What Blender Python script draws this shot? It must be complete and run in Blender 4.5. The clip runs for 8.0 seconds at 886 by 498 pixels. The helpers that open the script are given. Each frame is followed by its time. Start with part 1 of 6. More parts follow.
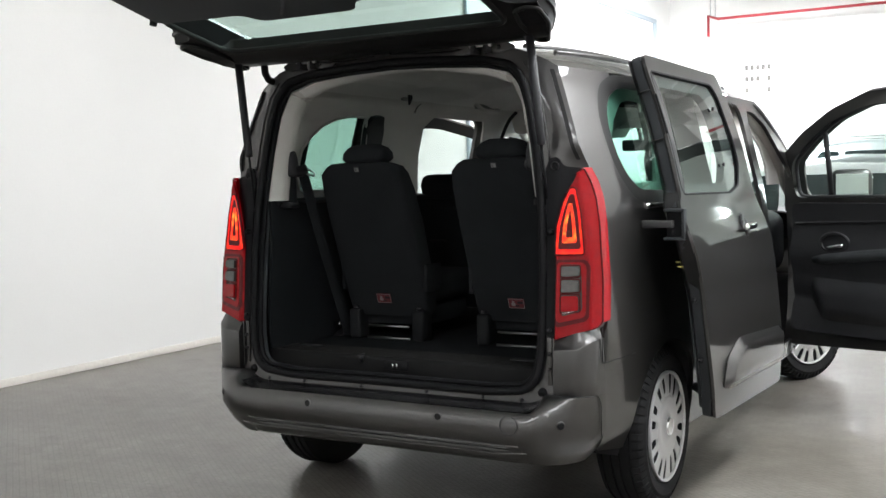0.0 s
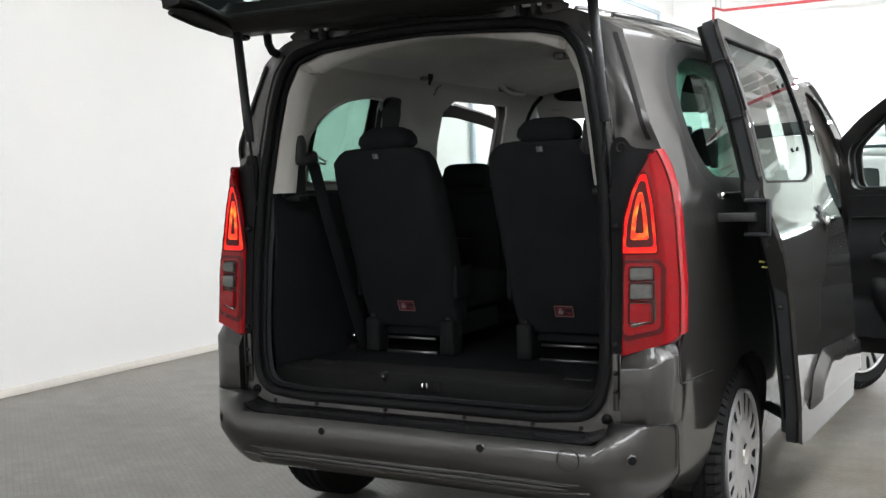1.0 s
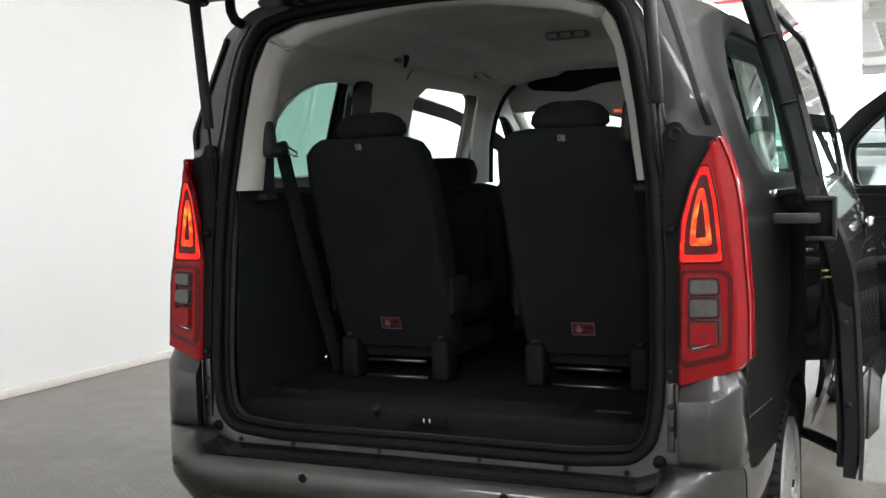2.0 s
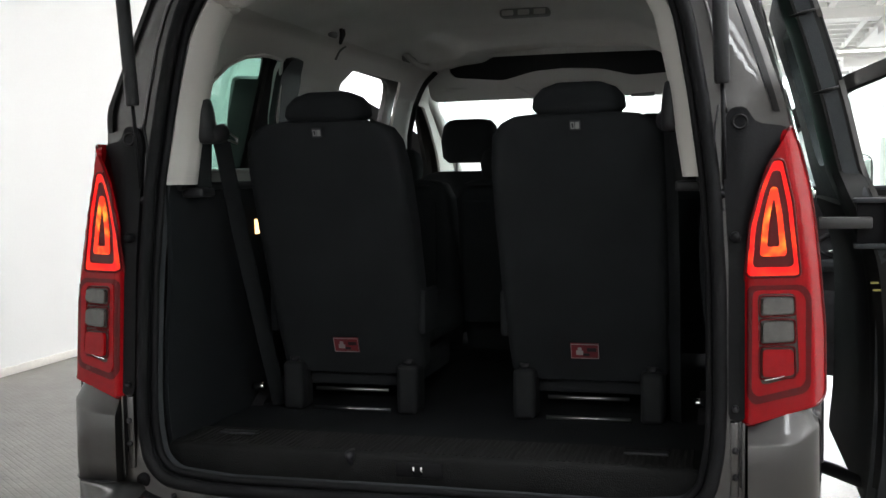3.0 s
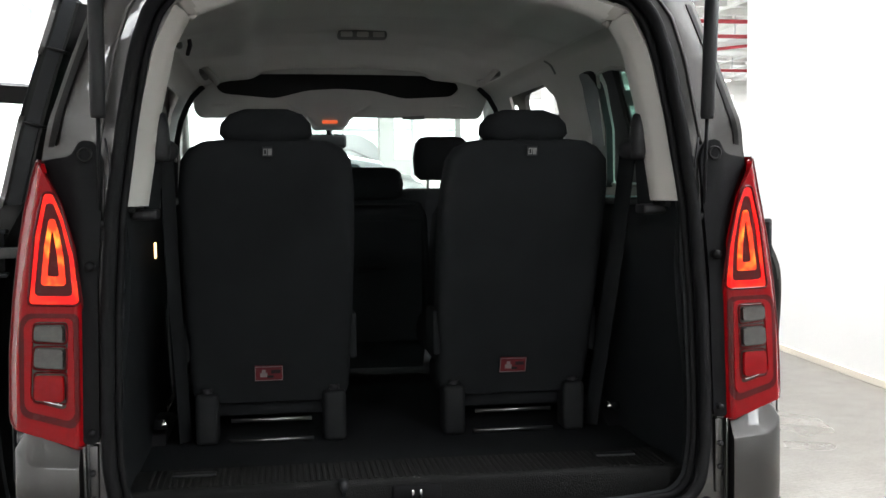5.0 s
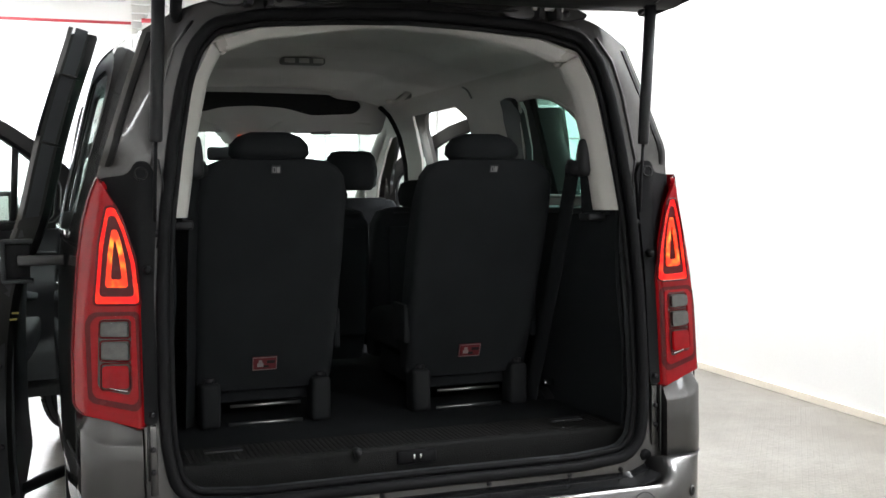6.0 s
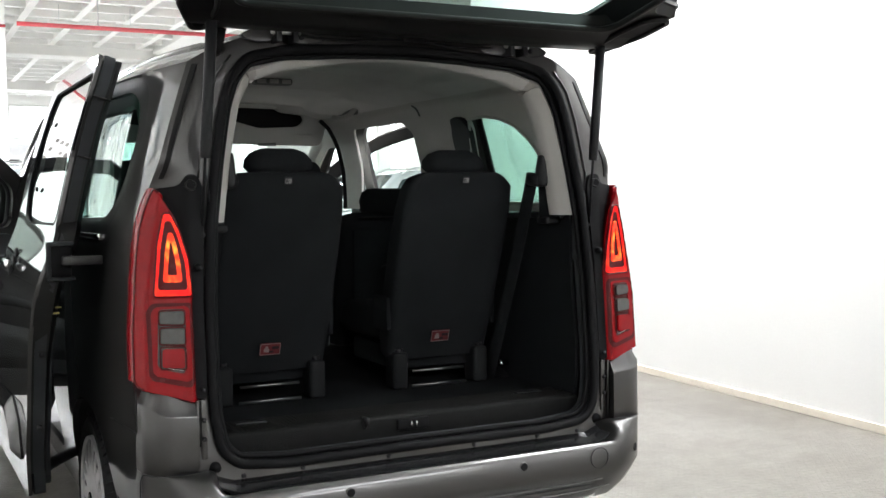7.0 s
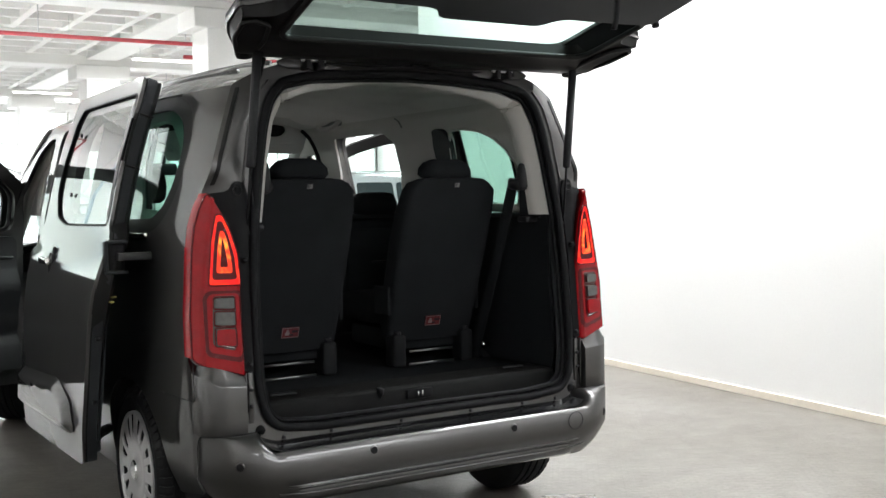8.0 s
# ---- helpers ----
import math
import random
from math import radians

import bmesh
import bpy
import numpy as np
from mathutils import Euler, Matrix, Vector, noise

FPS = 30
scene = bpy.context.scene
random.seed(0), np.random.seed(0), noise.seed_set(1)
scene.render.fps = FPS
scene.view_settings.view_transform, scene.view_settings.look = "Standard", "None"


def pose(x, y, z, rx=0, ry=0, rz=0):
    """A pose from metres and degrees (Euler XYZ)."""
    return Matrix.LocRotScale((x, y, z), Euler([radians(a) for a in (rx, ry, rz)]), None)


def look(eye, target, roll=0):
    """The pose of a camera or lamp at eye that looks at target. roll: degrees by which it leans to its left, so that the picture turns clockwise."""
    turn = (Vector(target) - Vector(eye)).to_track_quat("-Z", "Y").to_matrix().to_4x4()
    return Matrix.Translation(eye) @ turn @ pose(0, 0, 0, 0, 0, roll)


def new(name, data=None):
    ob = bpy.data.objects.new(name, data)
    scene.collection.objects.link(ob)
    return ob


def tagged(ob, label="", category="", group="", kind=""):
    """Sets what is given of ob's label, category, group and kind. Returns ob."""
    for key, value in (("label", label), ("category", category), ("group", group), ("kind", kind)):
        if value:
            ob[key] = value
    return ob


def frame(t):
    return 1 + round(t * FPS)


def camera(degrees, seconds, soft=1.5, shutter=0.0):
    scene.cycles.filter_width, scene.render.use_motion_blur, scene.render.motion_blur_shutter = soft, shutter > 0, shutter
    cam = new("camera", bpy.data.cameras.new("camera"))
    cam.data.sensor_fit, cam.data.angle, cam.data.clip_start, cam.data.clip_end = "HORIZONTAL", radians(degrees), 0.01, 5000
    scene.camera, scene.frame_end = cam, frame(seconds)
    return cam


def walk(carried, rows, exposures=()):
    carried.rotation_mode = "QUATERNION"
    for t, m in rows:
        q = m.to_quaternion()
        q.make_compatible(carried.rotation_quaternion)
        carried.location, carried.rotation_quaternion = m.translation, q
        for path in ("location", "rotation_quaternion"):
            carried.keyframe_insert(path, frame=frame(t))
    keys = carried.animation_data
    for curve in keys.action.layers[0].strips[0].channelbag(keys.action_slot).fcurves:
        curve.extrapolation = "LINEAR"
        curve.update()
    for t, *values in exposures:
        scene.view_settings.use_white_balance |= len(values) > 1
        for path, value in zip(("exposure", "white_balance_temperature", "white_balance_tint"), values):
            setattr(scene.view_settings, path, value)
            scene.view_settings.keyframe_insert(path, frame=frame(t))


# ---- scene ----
cam = camera(45.3, 8.0)
PATH = [
    (0, (2.239, -3.436, 1.333), (1.241, -1.708, 1.207), -1.4),
    (0.5, (2.026, -3.197, 1.306), (1.022, -1.472, 1.183), -1.6),
    (1, (1.781, -2.968, 1.292), (0.801, -1.229, 1.167), -1.7),
    (1.5, (1.532, -2.773, 1.29), (0.61, -1.003, 1.16), -1.5),
    (1.7, (1.427, -2.695, 1.281), (0.537, -0.908, 1.154), -1.6),
    (3, (0.689, -2.216, 1.28), (0.16, -0.292, 1.143), -1.0),
    (3.5, (0.442, -2.062, 1.266), (0.1, -0.096, 1.138), -0.8),
    (4, (0.199, -2.035, 1.275), (0.08, -0.043, 1.149), -0.6),
    (4.5, (-0.038, -2.151, 1.285), (0.061, -0.157, 1.168), -0.4),
    (5, (-0.305, -2.298, 1.308), (0.005, -0.326, 1.19), -0.5),
    (6.5, (-1.172, -2.811, 1.342), (-0.36, -0.987, 1.235), -0.6),
    (7, (-1.456, -2.977, 1.351), (-0.537, -1.204, 1.245), -0.6),
    (7.5, (-1.725, -3.171, 1.351), (-0.732, -1.437, 1.249), -0.7),
    (8, (-1.98, -3.354, 1.355), (-0.934, -1.652, 1.253), -0.9),
]
walk(cam, [(t, look(eye, target, roll)) for t, eye, target, roll in PATH], [(0.0, -0.22), (1.5, -0.20), (3.0, -0.12), (4.0, -0.28), (4.6, -0.02), (5.2, 0.15), (6.5, 0.12), (8.0, 0.0)])

# ---- light ----
world = bpy.data.worlds.new("sky")
scene.world = world
world.use_nodes = True
sky = world.node_tree.nodes.new("ShaderNodeTexSky")
sky.sky_type = "NISHITA"
sky.sun_disc = False
sky.sun_elevation, sky.sun_rotation = radians(45), radians(150)
world.node_tree.nodes["Background"].inputs["Strength"].default_value = 0.15
world.node_tree.links.new(sky.outputs["Color"], world.node_tree.nodes["Background"].inputs["Color"])
CEIL = 4.8


def area(x, y, z, w, h, power, aim=(0, 0, -1), colour=(0.935, 0.965, 1.0)):
    data = bpy.data.lights.new("area_lamp", "AREA")
    data.shape, data.size, data.size_y, data.energy, data.color = "RECTANGLE", w, h, power, colour
    ob = new("area_lamp", data)
    ob.matrix_world = look((x, y, z), (x + aim[0], y + aim[1] + 1e-4, z + aim[2]))
    return ob


# added unseen lamps over the bay, ceiling tubes over the hall, window-wall daylight
BAY_FILL = [(-2.2, -7.0, 105), (2.0, -7.0, 105), (-2.9, 0.6, 12), (2.85, 0.7, 520), (2.4, -4.6, 70), (-2.2, 1.6, 8), (2.6, 4.0, 170), (-2.2, 5.2, 16), (2.3, 5.2, 40)]
# tube at (1.8, 16.4) is known; the others are added to fill
HALL_TUBES = [(-1.6, 13.4, 500), (1.8, 16.4, 500), (8.0, 12.0, 450), (5.0, 19.0, 500), (11.0, 19.0, 500), (4.0, 27.0, 500), (12.0, 27.0, 500)]
for x, y, power in BAY_FILL:
    area(x, y, CEIL - 0.56, 1.2 if power > 200 else 1.7, 5.0 if power > 200 else 1.3, power)
for x, y, power in HALL_TUBES:
    area(x, y, CEIL - 0.56, 1.5, 0.3, power)
# added lamp turned on the west wall, which it is there to brighten
area(-1.9, 10.6, CEIL - 0.58, 1.5, 0.5, 340, (-0.95, 0.2, -0.12))
area(9.0, 33.6, 2.6, 16, 2.2, 1200, (0, -1, 0), (0.9, 0.95, 1.0))


# ---- materials ----
def mat(name, colour, rough=0.5, metal=0.0, coat=0.0, vary=0.12, scale=6.0, fine=90.0, bump=0.0, emit=None, strength=0.0, spec=0.5, rvary=0.08):
    m = bpy.data.materials.new(name)
    m.use_nodes = True
    nt = m.node_tree
    b = nt.nodes["Principled BSDF"]
    b.inputs["Roughness"].default_value, b.inputs["Metallic"].default_value = rough, metal
    b.inputs["Coat Weight"].default_value, b.inputs["Coat Roughness"].default_value = coat, 0.03
    b.inputs["Specular IOR Level"].default_value = spec
    tc = nt.nodes.new("ShaderNodeTexCoord")
    n1, n2 = nt.nodes.new("ShaderNodeTexNoise"), nt.nodes.new("ShaderNodeTexNoise")
    n1.inputs["Scale"].default_value, n2.inputs["Scale"].default_value = scale, fine
    n1.inputs["Detail"].default_value, n2.inputs["Detail"].default_value = 4, 3
    for n in (n1, n2):
        nt.links.new(tc.outputs["Object"], n.inputs["Vector"])
    mix = nt.nodes.new("ShaderNodeMath")
    mix.operation = "MULTIPLY_ADD"
    nt.links.new(n1.outputs["Fac"], mix.inputs[0])
    mix.inputs[1].default_value = 0.65
    part_two = nt.nodes.new("ShaderNodeMath")
    part_two.operation = "MULTIPLY"
    nt.links.new(n2.outputs["Fac"], part_two.inputs[0])
    part_two.inputs[1].default_value = 0.35
    nt.links.new(part_two.outputs[0], mix.inputs[2])
    ramp = nt.nodes.new("ShaderNodeValToRGB")
    ramp.color_ramp.elements[0].position, ramp.color_ramp.elements[1].position = 0.3, 0.7
    ramp.color_ramp.elements[0].color = (*[c * (1 - vary) for c in colour], 1)
    ramp.color_ramp.elements[1].color = (*[min(1, c * (1 + vary)) for c in colour], 1)
    nt.links.new(mix.outputs[0], ramp.inputs["Fac"])
    nt.links.new(ramp.outputs["Color"], b.inputs["Base Color"])
    if rvary:
        mr = nt.nodes.new("ShaderNodeMapRange")
        mr.inputs["To Min"].default_value, mr.inputs["To Max"].default_value = max(0.02, rough - rvary), min(1, rough + rvary)
        nt.links.new(n1.outputs["Fac"], mr.inputs["Value"])
        nt.links.new(mr.outputs["Result"], b.inputs["Roughness"])
    if bump:
        bp = nt.nodes.new("ShaderNodeBump")
        bp.inputs["Strength"].default_value, bp.inputs["Distance"].default_value = bump, 0.004
        nt.links.new(n2.outputs["Fac"], bp.inputs["Height"])
        nt.links.new(bp.outputs["Normal"], b.inputs["Normal"])
    if emit:
        b.inputs["Emission Color"].default_value, b.inputs["Emission Strength"].default_value = (*emit, 1), strength
    return m


def glass(name, tint, rough=0.0):
    """Thin pane: clear, tinted, with a Fresnel gloss."""
    m = bpy.data.materials.new(name)
    m.use_nodes = True
    nt = m.node_tree
    nt.nodes.remove(nt.nodes["Principled BSDF"])
    clear, gloss, mix, fres, power, scale = (nt.nodes.new("ShaderNode" + k) for k in ("BsdfTransparent", "BsdfGlossy", "MixShader", "LayerWeight", "Math", "Math"))
    clear.inputs["Color"].default_value = (*tint, 1)
    gloss.inputs["Roughness"].default_value = rough
    gloss.inputs["Color"].default_value = (1, 1, 1, 1)
    power.operation, scale.operation = "POWER", "MULTIPLY_ADD"
    fres.inputs["Blend"].default_value, power.inputs[1].default_value = 0.5, 4.0
    scale.inputs[1].default_value, scale.inputs[2].default_value = 0.85, 0.06
    nt.links.new(fres.outputs["Facing"], power.inputs[0])
    nt.links.new(power.outputs[0], scale.inputs[0])
    nt.links.new(scale.outputs[0], mix.inputs[0])
    nt.links.new(clear.outputs[0], mix.inputs[1])
    nt.links.new(gloss.outputs[0], mix.inputs[2])
    nt.links.new(mix.outputs[0], nt.nodes["Material Output"].inputs["Surface"])
    return m


M = {
    "paint": mat("grey_metallic_paint", (0.075, 0.0730, 0.0720), 0.42, 1.0, 1.0, 0.03, 3, 700, rvary=0.02, spec=0.3),
    "black_gloss": mat("gloss_black_plastic", (0.012, 0.012, 0.013), 0.22, 0, 0.3, 0.1, 5, 200),
    "gate_black": mat("satin_black_paint", (0.0125, 0.0122, 0.0122), 0.42, 0, 0, 0.1, 5, 200, spec=0.16),
    "door_card": mat("grained_door_card", (0.0144, 0.0144, 0.016), 0.42, 0, 0, 0.2, 6, 300, 0.4, spec=0.35),
    "arm_grey": mat("dark_grey_roller_arm", (0.028, 0.028, 0.028), 0.5, 0, 0, 0.1, 8, 300, 0.1),
    "black": mat("black_plastic", (0.016, 0.016, 0.0176), 0.5, 0, 0, 0.15, 6, 400, 0.15, spec=0.25),
    "rubber": mat("black_rubber", (0.0088, 0.0088, 0.0096), 0.6, 0, 0, 0.15, 8, 200, 0.1, spec=0.09),
    "trim_dark": mat("charcoal_moulded_trim", (0.0272, 0.0296, 0.032), 0.62, 0, 0, 0.15, 5, 500, 0.25, spec=0.18),
    "side_trim": mat("black_side_trim", (0.0127, 0.014, 0.0156), 0.7, 0, 0, 0.2, 5, 500, 0.3, spec=0.1),
    "sill_mat": mat("ribbed_grey_mat", (0.0168, 0.0165, 0.016), 0.8, 0, 0, 0.25, 9, 300, 0.4, spec=0.1),
    "sill": mat("grey_moulded_sill", (0.0099, 0.0099, 0.0099), 0.65, 0, 0, 0.3, 7, 300, 0.6, spec=0.12),
    "trim_light": mat("pale_grey_pillar_trim", (0.47, 0.455, 0.43), 0.7, 0, 0, 0.05, 4, 500, 0.15),
    "headliner": mat("grey_woven_headliner", (0.62, 0.61, 0.59), 0.9, 0, 0, 0.06, 5, 900, 0.3),
    "carpet": mat("charcoal_carpet", (0.0121, 0.0132, 0.0144), 0.95, 0, 0, 0.3, 9, 700, 0.8, spec=0.08),
    "cloth": mat("black_seat_cloth", (0.0167, 0.0181, 0.0196), 0.92, 0, 0, 0.2, 7, 900, 0.6, spec=0.08),
    "seat_side": mat("dark_grey_seat_cloth", (0.0167, 0.0182, 0.0196), 0.9, 0, 0, 0.2, 7, 900, 0.6, spec=0.1),
    "plastic_grey": mat("grey_seat_foot_plastic", (0.0136, 0.0144, 0.0154), 0.6, 0, 0, 0.1, 8, 400, 0.2, spec=0.12),
    "hook_grey": mat("mid_grey_cabin_plastic", (0.17, 0.17, 0.165), 0.6, 0, 0, 0.08, 8, 400, 0.1),
    "steel": mat("bare_steel_bar", (0.55, 0.55, 0.55), 0.3, 1.0, 0, 0.1, 10, 200),
    "chrome": mat("bright_chrome", (0.8, 0.8, 0.8), 0.12, 1.0, 0, 0.04, 10, 200, rvary=0.03),
    "hubcap": mat("silver_wheel_trim", (0.46, 0.46, 0.46), 0.36, 0.5, 0.1, 0.08, 8, 200),
    "tyre": mat("black_tyre_rubber", (0.012, 0.012, 0.0125), 0.75, 0, 0, 0.2, 10, 150, 0.3, spec=0.12),
    "lamp_red": mat("deep_red_lamp_lens", (0.17, 0.002, 0.004), 0.22, 0, 0.25, 0.15, 30, 300, emit=(1.0, 0.006, 0.014), strength=0.06, spec=0.12),
    "lamp_dark": mat("dark_red_lamp_recess", (0.06, 0.002, 0.003), 0.25, 0, 0.3, 0.15, 30, 300, emit=(1.0, 0.01, 0.02), strength=0.015, spec=0.12),
    "lamp_edge": mat("bright_red_lens_rim", (0.24, 0.004, 0.008), 0.2, 0, 0.3, 0.08, 30, 300, emit=(1.0, 0.010, 0.018), strength=0.02, spec=0.12),
    "led_red": mat("lit_red_light_guide", (0.45, 0.006, 0.006), 0.3, 0, 0.12, 0.1, 40, 300, emit=(1.0, 0.007, 0.012), strength=0.45, spec=0.12),
    "led_orange": mat("lit_orange_light_guide", (0.5, 0.02, 0.01), 0.3, 0, 0.12, 0.1, 40, 300, emit=(1.0, 0.020, 0.018), strength=0.8, spec=0.12),
    "lens_clear": mat("grey_reversing_lens", (0.075, 0.071, 0.067), 0.15, 0.3, 0.4, 0.25, 60, 400),
    "lens_grey": mat("grey_lens_bezel", (0.055, 0.05, 0.046), 0.2, 0.2, 0.3, 0.1, 60, 400),
    "white_paint": mat("white_car_paint", (0.72, 0.73, 0.74), 0.25, 0, 0.8, 0.03, 3, 50, rvary=0.03),
    "silver_paint": mat("silver_car_paint", (0.42, 0.44, 0.45), 0.3, 0.5, 0.8, 0.03, 3, 50, rvary=0.03),
    "black_paint": mat("black_car_paint", (0.012, 0.012, 0.014), 0.25, 0.1, 0.9, 0.05, 3, 50, rvary=0.03),
    "dark_glass": mat("dark_car_glass", (0.02, 0.028, 0.03), 0.06, 0, 0.5, 0.05, 3, 50, rvary=0.02),
    "headlight": mat("clear_headlamp", (0.6, 0.62, 0.64), 0.12, 0.5, 1.0, 0.2, 30, 80),
    "wall": mat("white_painted_plaster", (0.83, 0.82, 0.80), 0.75, 0, 0, 0.025, 0.7, 60, 0.15),
    "skirting": mat("cream_skirting_paint", (0.74, 0.67, 0.57), 0.6, 0, 0, 0.06, 2, 60),
    "skirting_pale": mat("scuffed_white_skirting", (0.76, 0.72, 0.66), 0.65, 0, 0, 0.12, 1.3, 40),
    "concrete_white": mat("white_painted_concrete", (0.74, 0.73, 0.70), 0.8, 0, 0, 0.06, 1.2, 40, 0.25),
    "pipe_red": mat("red_sprinkler_pipe", (0.42, 0.03, 0.04), 0.45, 0, 0.2, 0.1, 6, 60),
    "bluegrey": mat("blue_grey_steel_frame", (0.45, 0.52, 0.58), 0.45, 0.2, 0, 0.06, 4, 60),
    "label_red": mat("red_warning_label", (0.10, 0.007, 0.010), 0.4, 0, 0, 0.05, 30, 300),
    "label_white": mat("white_print", (0.22, 0.22, 0.215), 0.5, 0, 0, 0.05, 30, 300),
    "vent": mat("grey_vent_opening", (0.16, 0.15, 0.14), 0.8, 0, 0, 0.1, 8, 60),
    "tube": mat("lit_fluorescent_tube", (0.9, 0.9, 0.9), 0.4, 0, 0, 0.02, 10, 60, emit=(1.0, 0.98, 0.95), strength=6),
    "mark_yellow": mat("yellow_print", (0.22, 0.19, 0.05), 0.6, 0, 0, 0.05, 30, 300),
    "bar_steel": mat("dull_steel_rod", (0.28, 0.28, 0.28), 0.35, 1.0, 0, 0.1, 10, 200),
    "console_glow": mat("lit_orange_display", (0.5, 0.1, 0.03), 0.4, 0, 0, 0.05, 10, 60, emit=(1.0, 0.16, 0.05), strength=0.6),
    "lamp_warm": mat("lit_warm_load_lamp", (0.9, 0.7, 0.4), 0.4, 0, 0, 0.05, 10, 60, emit=(1.0, 0.62, 0.26), strength=3.5),
    "glass": glass("pale_green_car_glass", (0.80, 0.90, 0.86)),
    "glass_deep": glass("green_tinted_car_glass", (0.36, 0.60, 0.52)),
    "glass_gate": glass("pale_tinted_tailgate_glass", (0.62, 0.79, 0.73)),
    "glass_clear": glass("clear_window_glass", (0.95, 0.97, 0.96)),
}


M["paint"].node_tree.nodes["Principled BSDF"].inputs["Specular Tint"].default_value = (0.36, 0.36, 0.36, 1)


def hot_spots(m, cool, hot, s_cool, s_hot):
    """A light guide with brighter spots along it."""
    nt = m.node_tree
    b = nt.nodes["Principled BSDF"]
    tc, n = nt.nodes.new("ShaderNodeTexCoord"), nt.nodes.new("ShaderNodeTexNoise")
    n.inputs["Scale"].default_value, n.inputs["Detail"].default_value = 26.0, 2
    nt.links.new(tc.outputs["Object"], n.inputs["Vector"])
    ramp, power = nt.nodes.new("ShaderNodeValToRGB"), nt.nodes.new("ShaderNodeMapRange")
    ramp.color_ramp.elements[0].position, ramp.color_ramp.elements[1].position = 0.46, 0.66
    ramp.color_ramp.elements[0].color, ramp.color_ramp.elements[1].color = (*cool, 1), (*hot, 1)
    power.inputs["From Min"].default_value, power.inputs["From Max"].default_value = 0.40, 0.68
    power.inputs["To Min"].default_value, power.inputs["To Max"].default_value = s_cool, s_hot
    nt.links.new(n.outputs["Fac"], ramp.inputs["Fac"])
    nt.links.new(n.outputs["Fac"], power.inputs["Value"])
    nt.links.new(ramp.outputs["Color"], b.inputs["Emission Color"])
    nt.links.new(power.outputs["Result"], b.inputs["Emission Strength"])


hot_spots(M["led_red"], (1.0, 0.014, 0.012), (1.0, 0.05, 0.014), 0.75, 1.3)
hot_spots(M["led_orange"], (1.0, 0.045, 0.012), (1.0, 0.28, 0.03), 1.0, 2.2)


def floor_material(name, colour, tread, dirt):
    """Worn resin: pale scuffs and dark stains at two scales, a pressed tread where asked."""
    m = mat(name, colour, 0.30, 0, 0, 0.10, 0.5, 7, 0.0, rvary=0.10, spec=0.5)
    nt = m.node_tree
    b = nt.nodes["Principled BSDF"]
    tc = nt.nodes.new("ShaderNodeTexCoord")
    col = b.inputs["Base Color"].links[0].from_socket
    fine = None
    for scale, detail, lo, hi, dark, fac in ((0.9, 9, 0.36, 0.62, (0.66, 0.63, 0.58, 1), dirt), (6.5, 8, 0.34, 0.66, (0.66, 0.645, 0.62, 1), dirt), (46.0, 4, 0.35, 0.65, (0.72, 0.71, 0.70, 1), dirt)):
        wear = nt.nodes.new("ShaderNodeTexNoise")
        wear.inputs["Scale"].default_value, wear.inputs["Detail"].default_value, wear.inputs["Roughness"].default_value = scale, detail, 0.68
        nt.links.new(tc.outputs["Object"], wear.inputs["Vector"])
        ramp = nt.nodes.new("ShaderNodeValToRGB")
        ramp.color_ramp.elements[0].position, ramp.color_ramp.elements[1].position = lo, hi
        ramp.color_ramp.elements[0].color, ramp.color_ramp.elements[1].color = dark, (1.08, 1.08, 1.08, 1)
        nt.links.new(wear.outputs["Fac"], ramp.inputs["Fac"])
        mul = nt.nodes.new("ShaderNodeMix")
        mul.data_type, mul.blend_type = "RGBA", "MULTIPLY"
        mul.inputs["Factor"].default_value = fac
        nt.links.new(col, mul.inputs["A"])
        nt.links.new(ramp.outputs["Color"], mul.inputs["B"])
        col = mul.outputs["Result"]
    if tread:
        vor = nt.nodes.new("ShaderNodeTexBrick")
        vor.inputs["Scale"].default_value = 9.0
        vor.inputs["Mortar Size"].default_value, vor.inputs["Mortar Smooth"].default_value = 0.035, 0.6
        vor.inputs["Color1"].default_value, vor.inputs["Color2"].default_value = (1, 1, 1, 1), (0.93, 0.93, 0.93, 1)
        vor.inputs["Mortar"].default_value = (0.66, 0.65, 0.63, 1)
        rot = nt.nodes.new("ShaderNodeMapping")
        rot.inputs["Rotation"].default_value = (0, 0, radians(38))
        nt.links.new(tc.outputs["Object"], rot.inputs["Vector"])
        nt.links.new(rot.outputs["Vector"], vor.inputs["Vector"])
        mul = nt.nodes.new("ShaderNodeMix")
        mul.data_type, mul.blend_type = "RGBA", "MULTIPLY"
        mul.inputs["Factor"].default_value = 0.75
        nt.links.new(col, mul.inputs["A"])
        nt.links.new(vor.outputs["Color"], mul.inputs["B"])
        col = mul.outputs["Result"]
        bp = nt.nodes.new("ShaderNodeBump")
        bp.inputs["Strength"].default_value, bp.inputs["Distance"].default_value = 0.35, 0.004
        nt.links.new(vor.outputs["Color"], bp.inputs["Height"])
        nt.links.new(bp.outputs["Normal"], b.inputs["Normal"])
    nt.links.new(col, b.inputs["Base Color"])
    return m


M["floor"] = floor_material("worn_grey_resin_floor", (0.202, 0.191, 0.174), True, 0.85)
M["floor_hall"] = floor_material("pale_grey_hall_floor", (0.42, 0.42, 0.412), False, 0.5)
M["tile_dark"] = mat("dark_grey_floor_tile", (0.14, 0.14, 0.145), 0.45, 0, 0, 0.12, 3, 60)
M["tile_light"] = mat("pale_grey_floor_tile", (0.42, 0.42, 0.42), 0.45, 0, 0, 0.10, 3, 60)


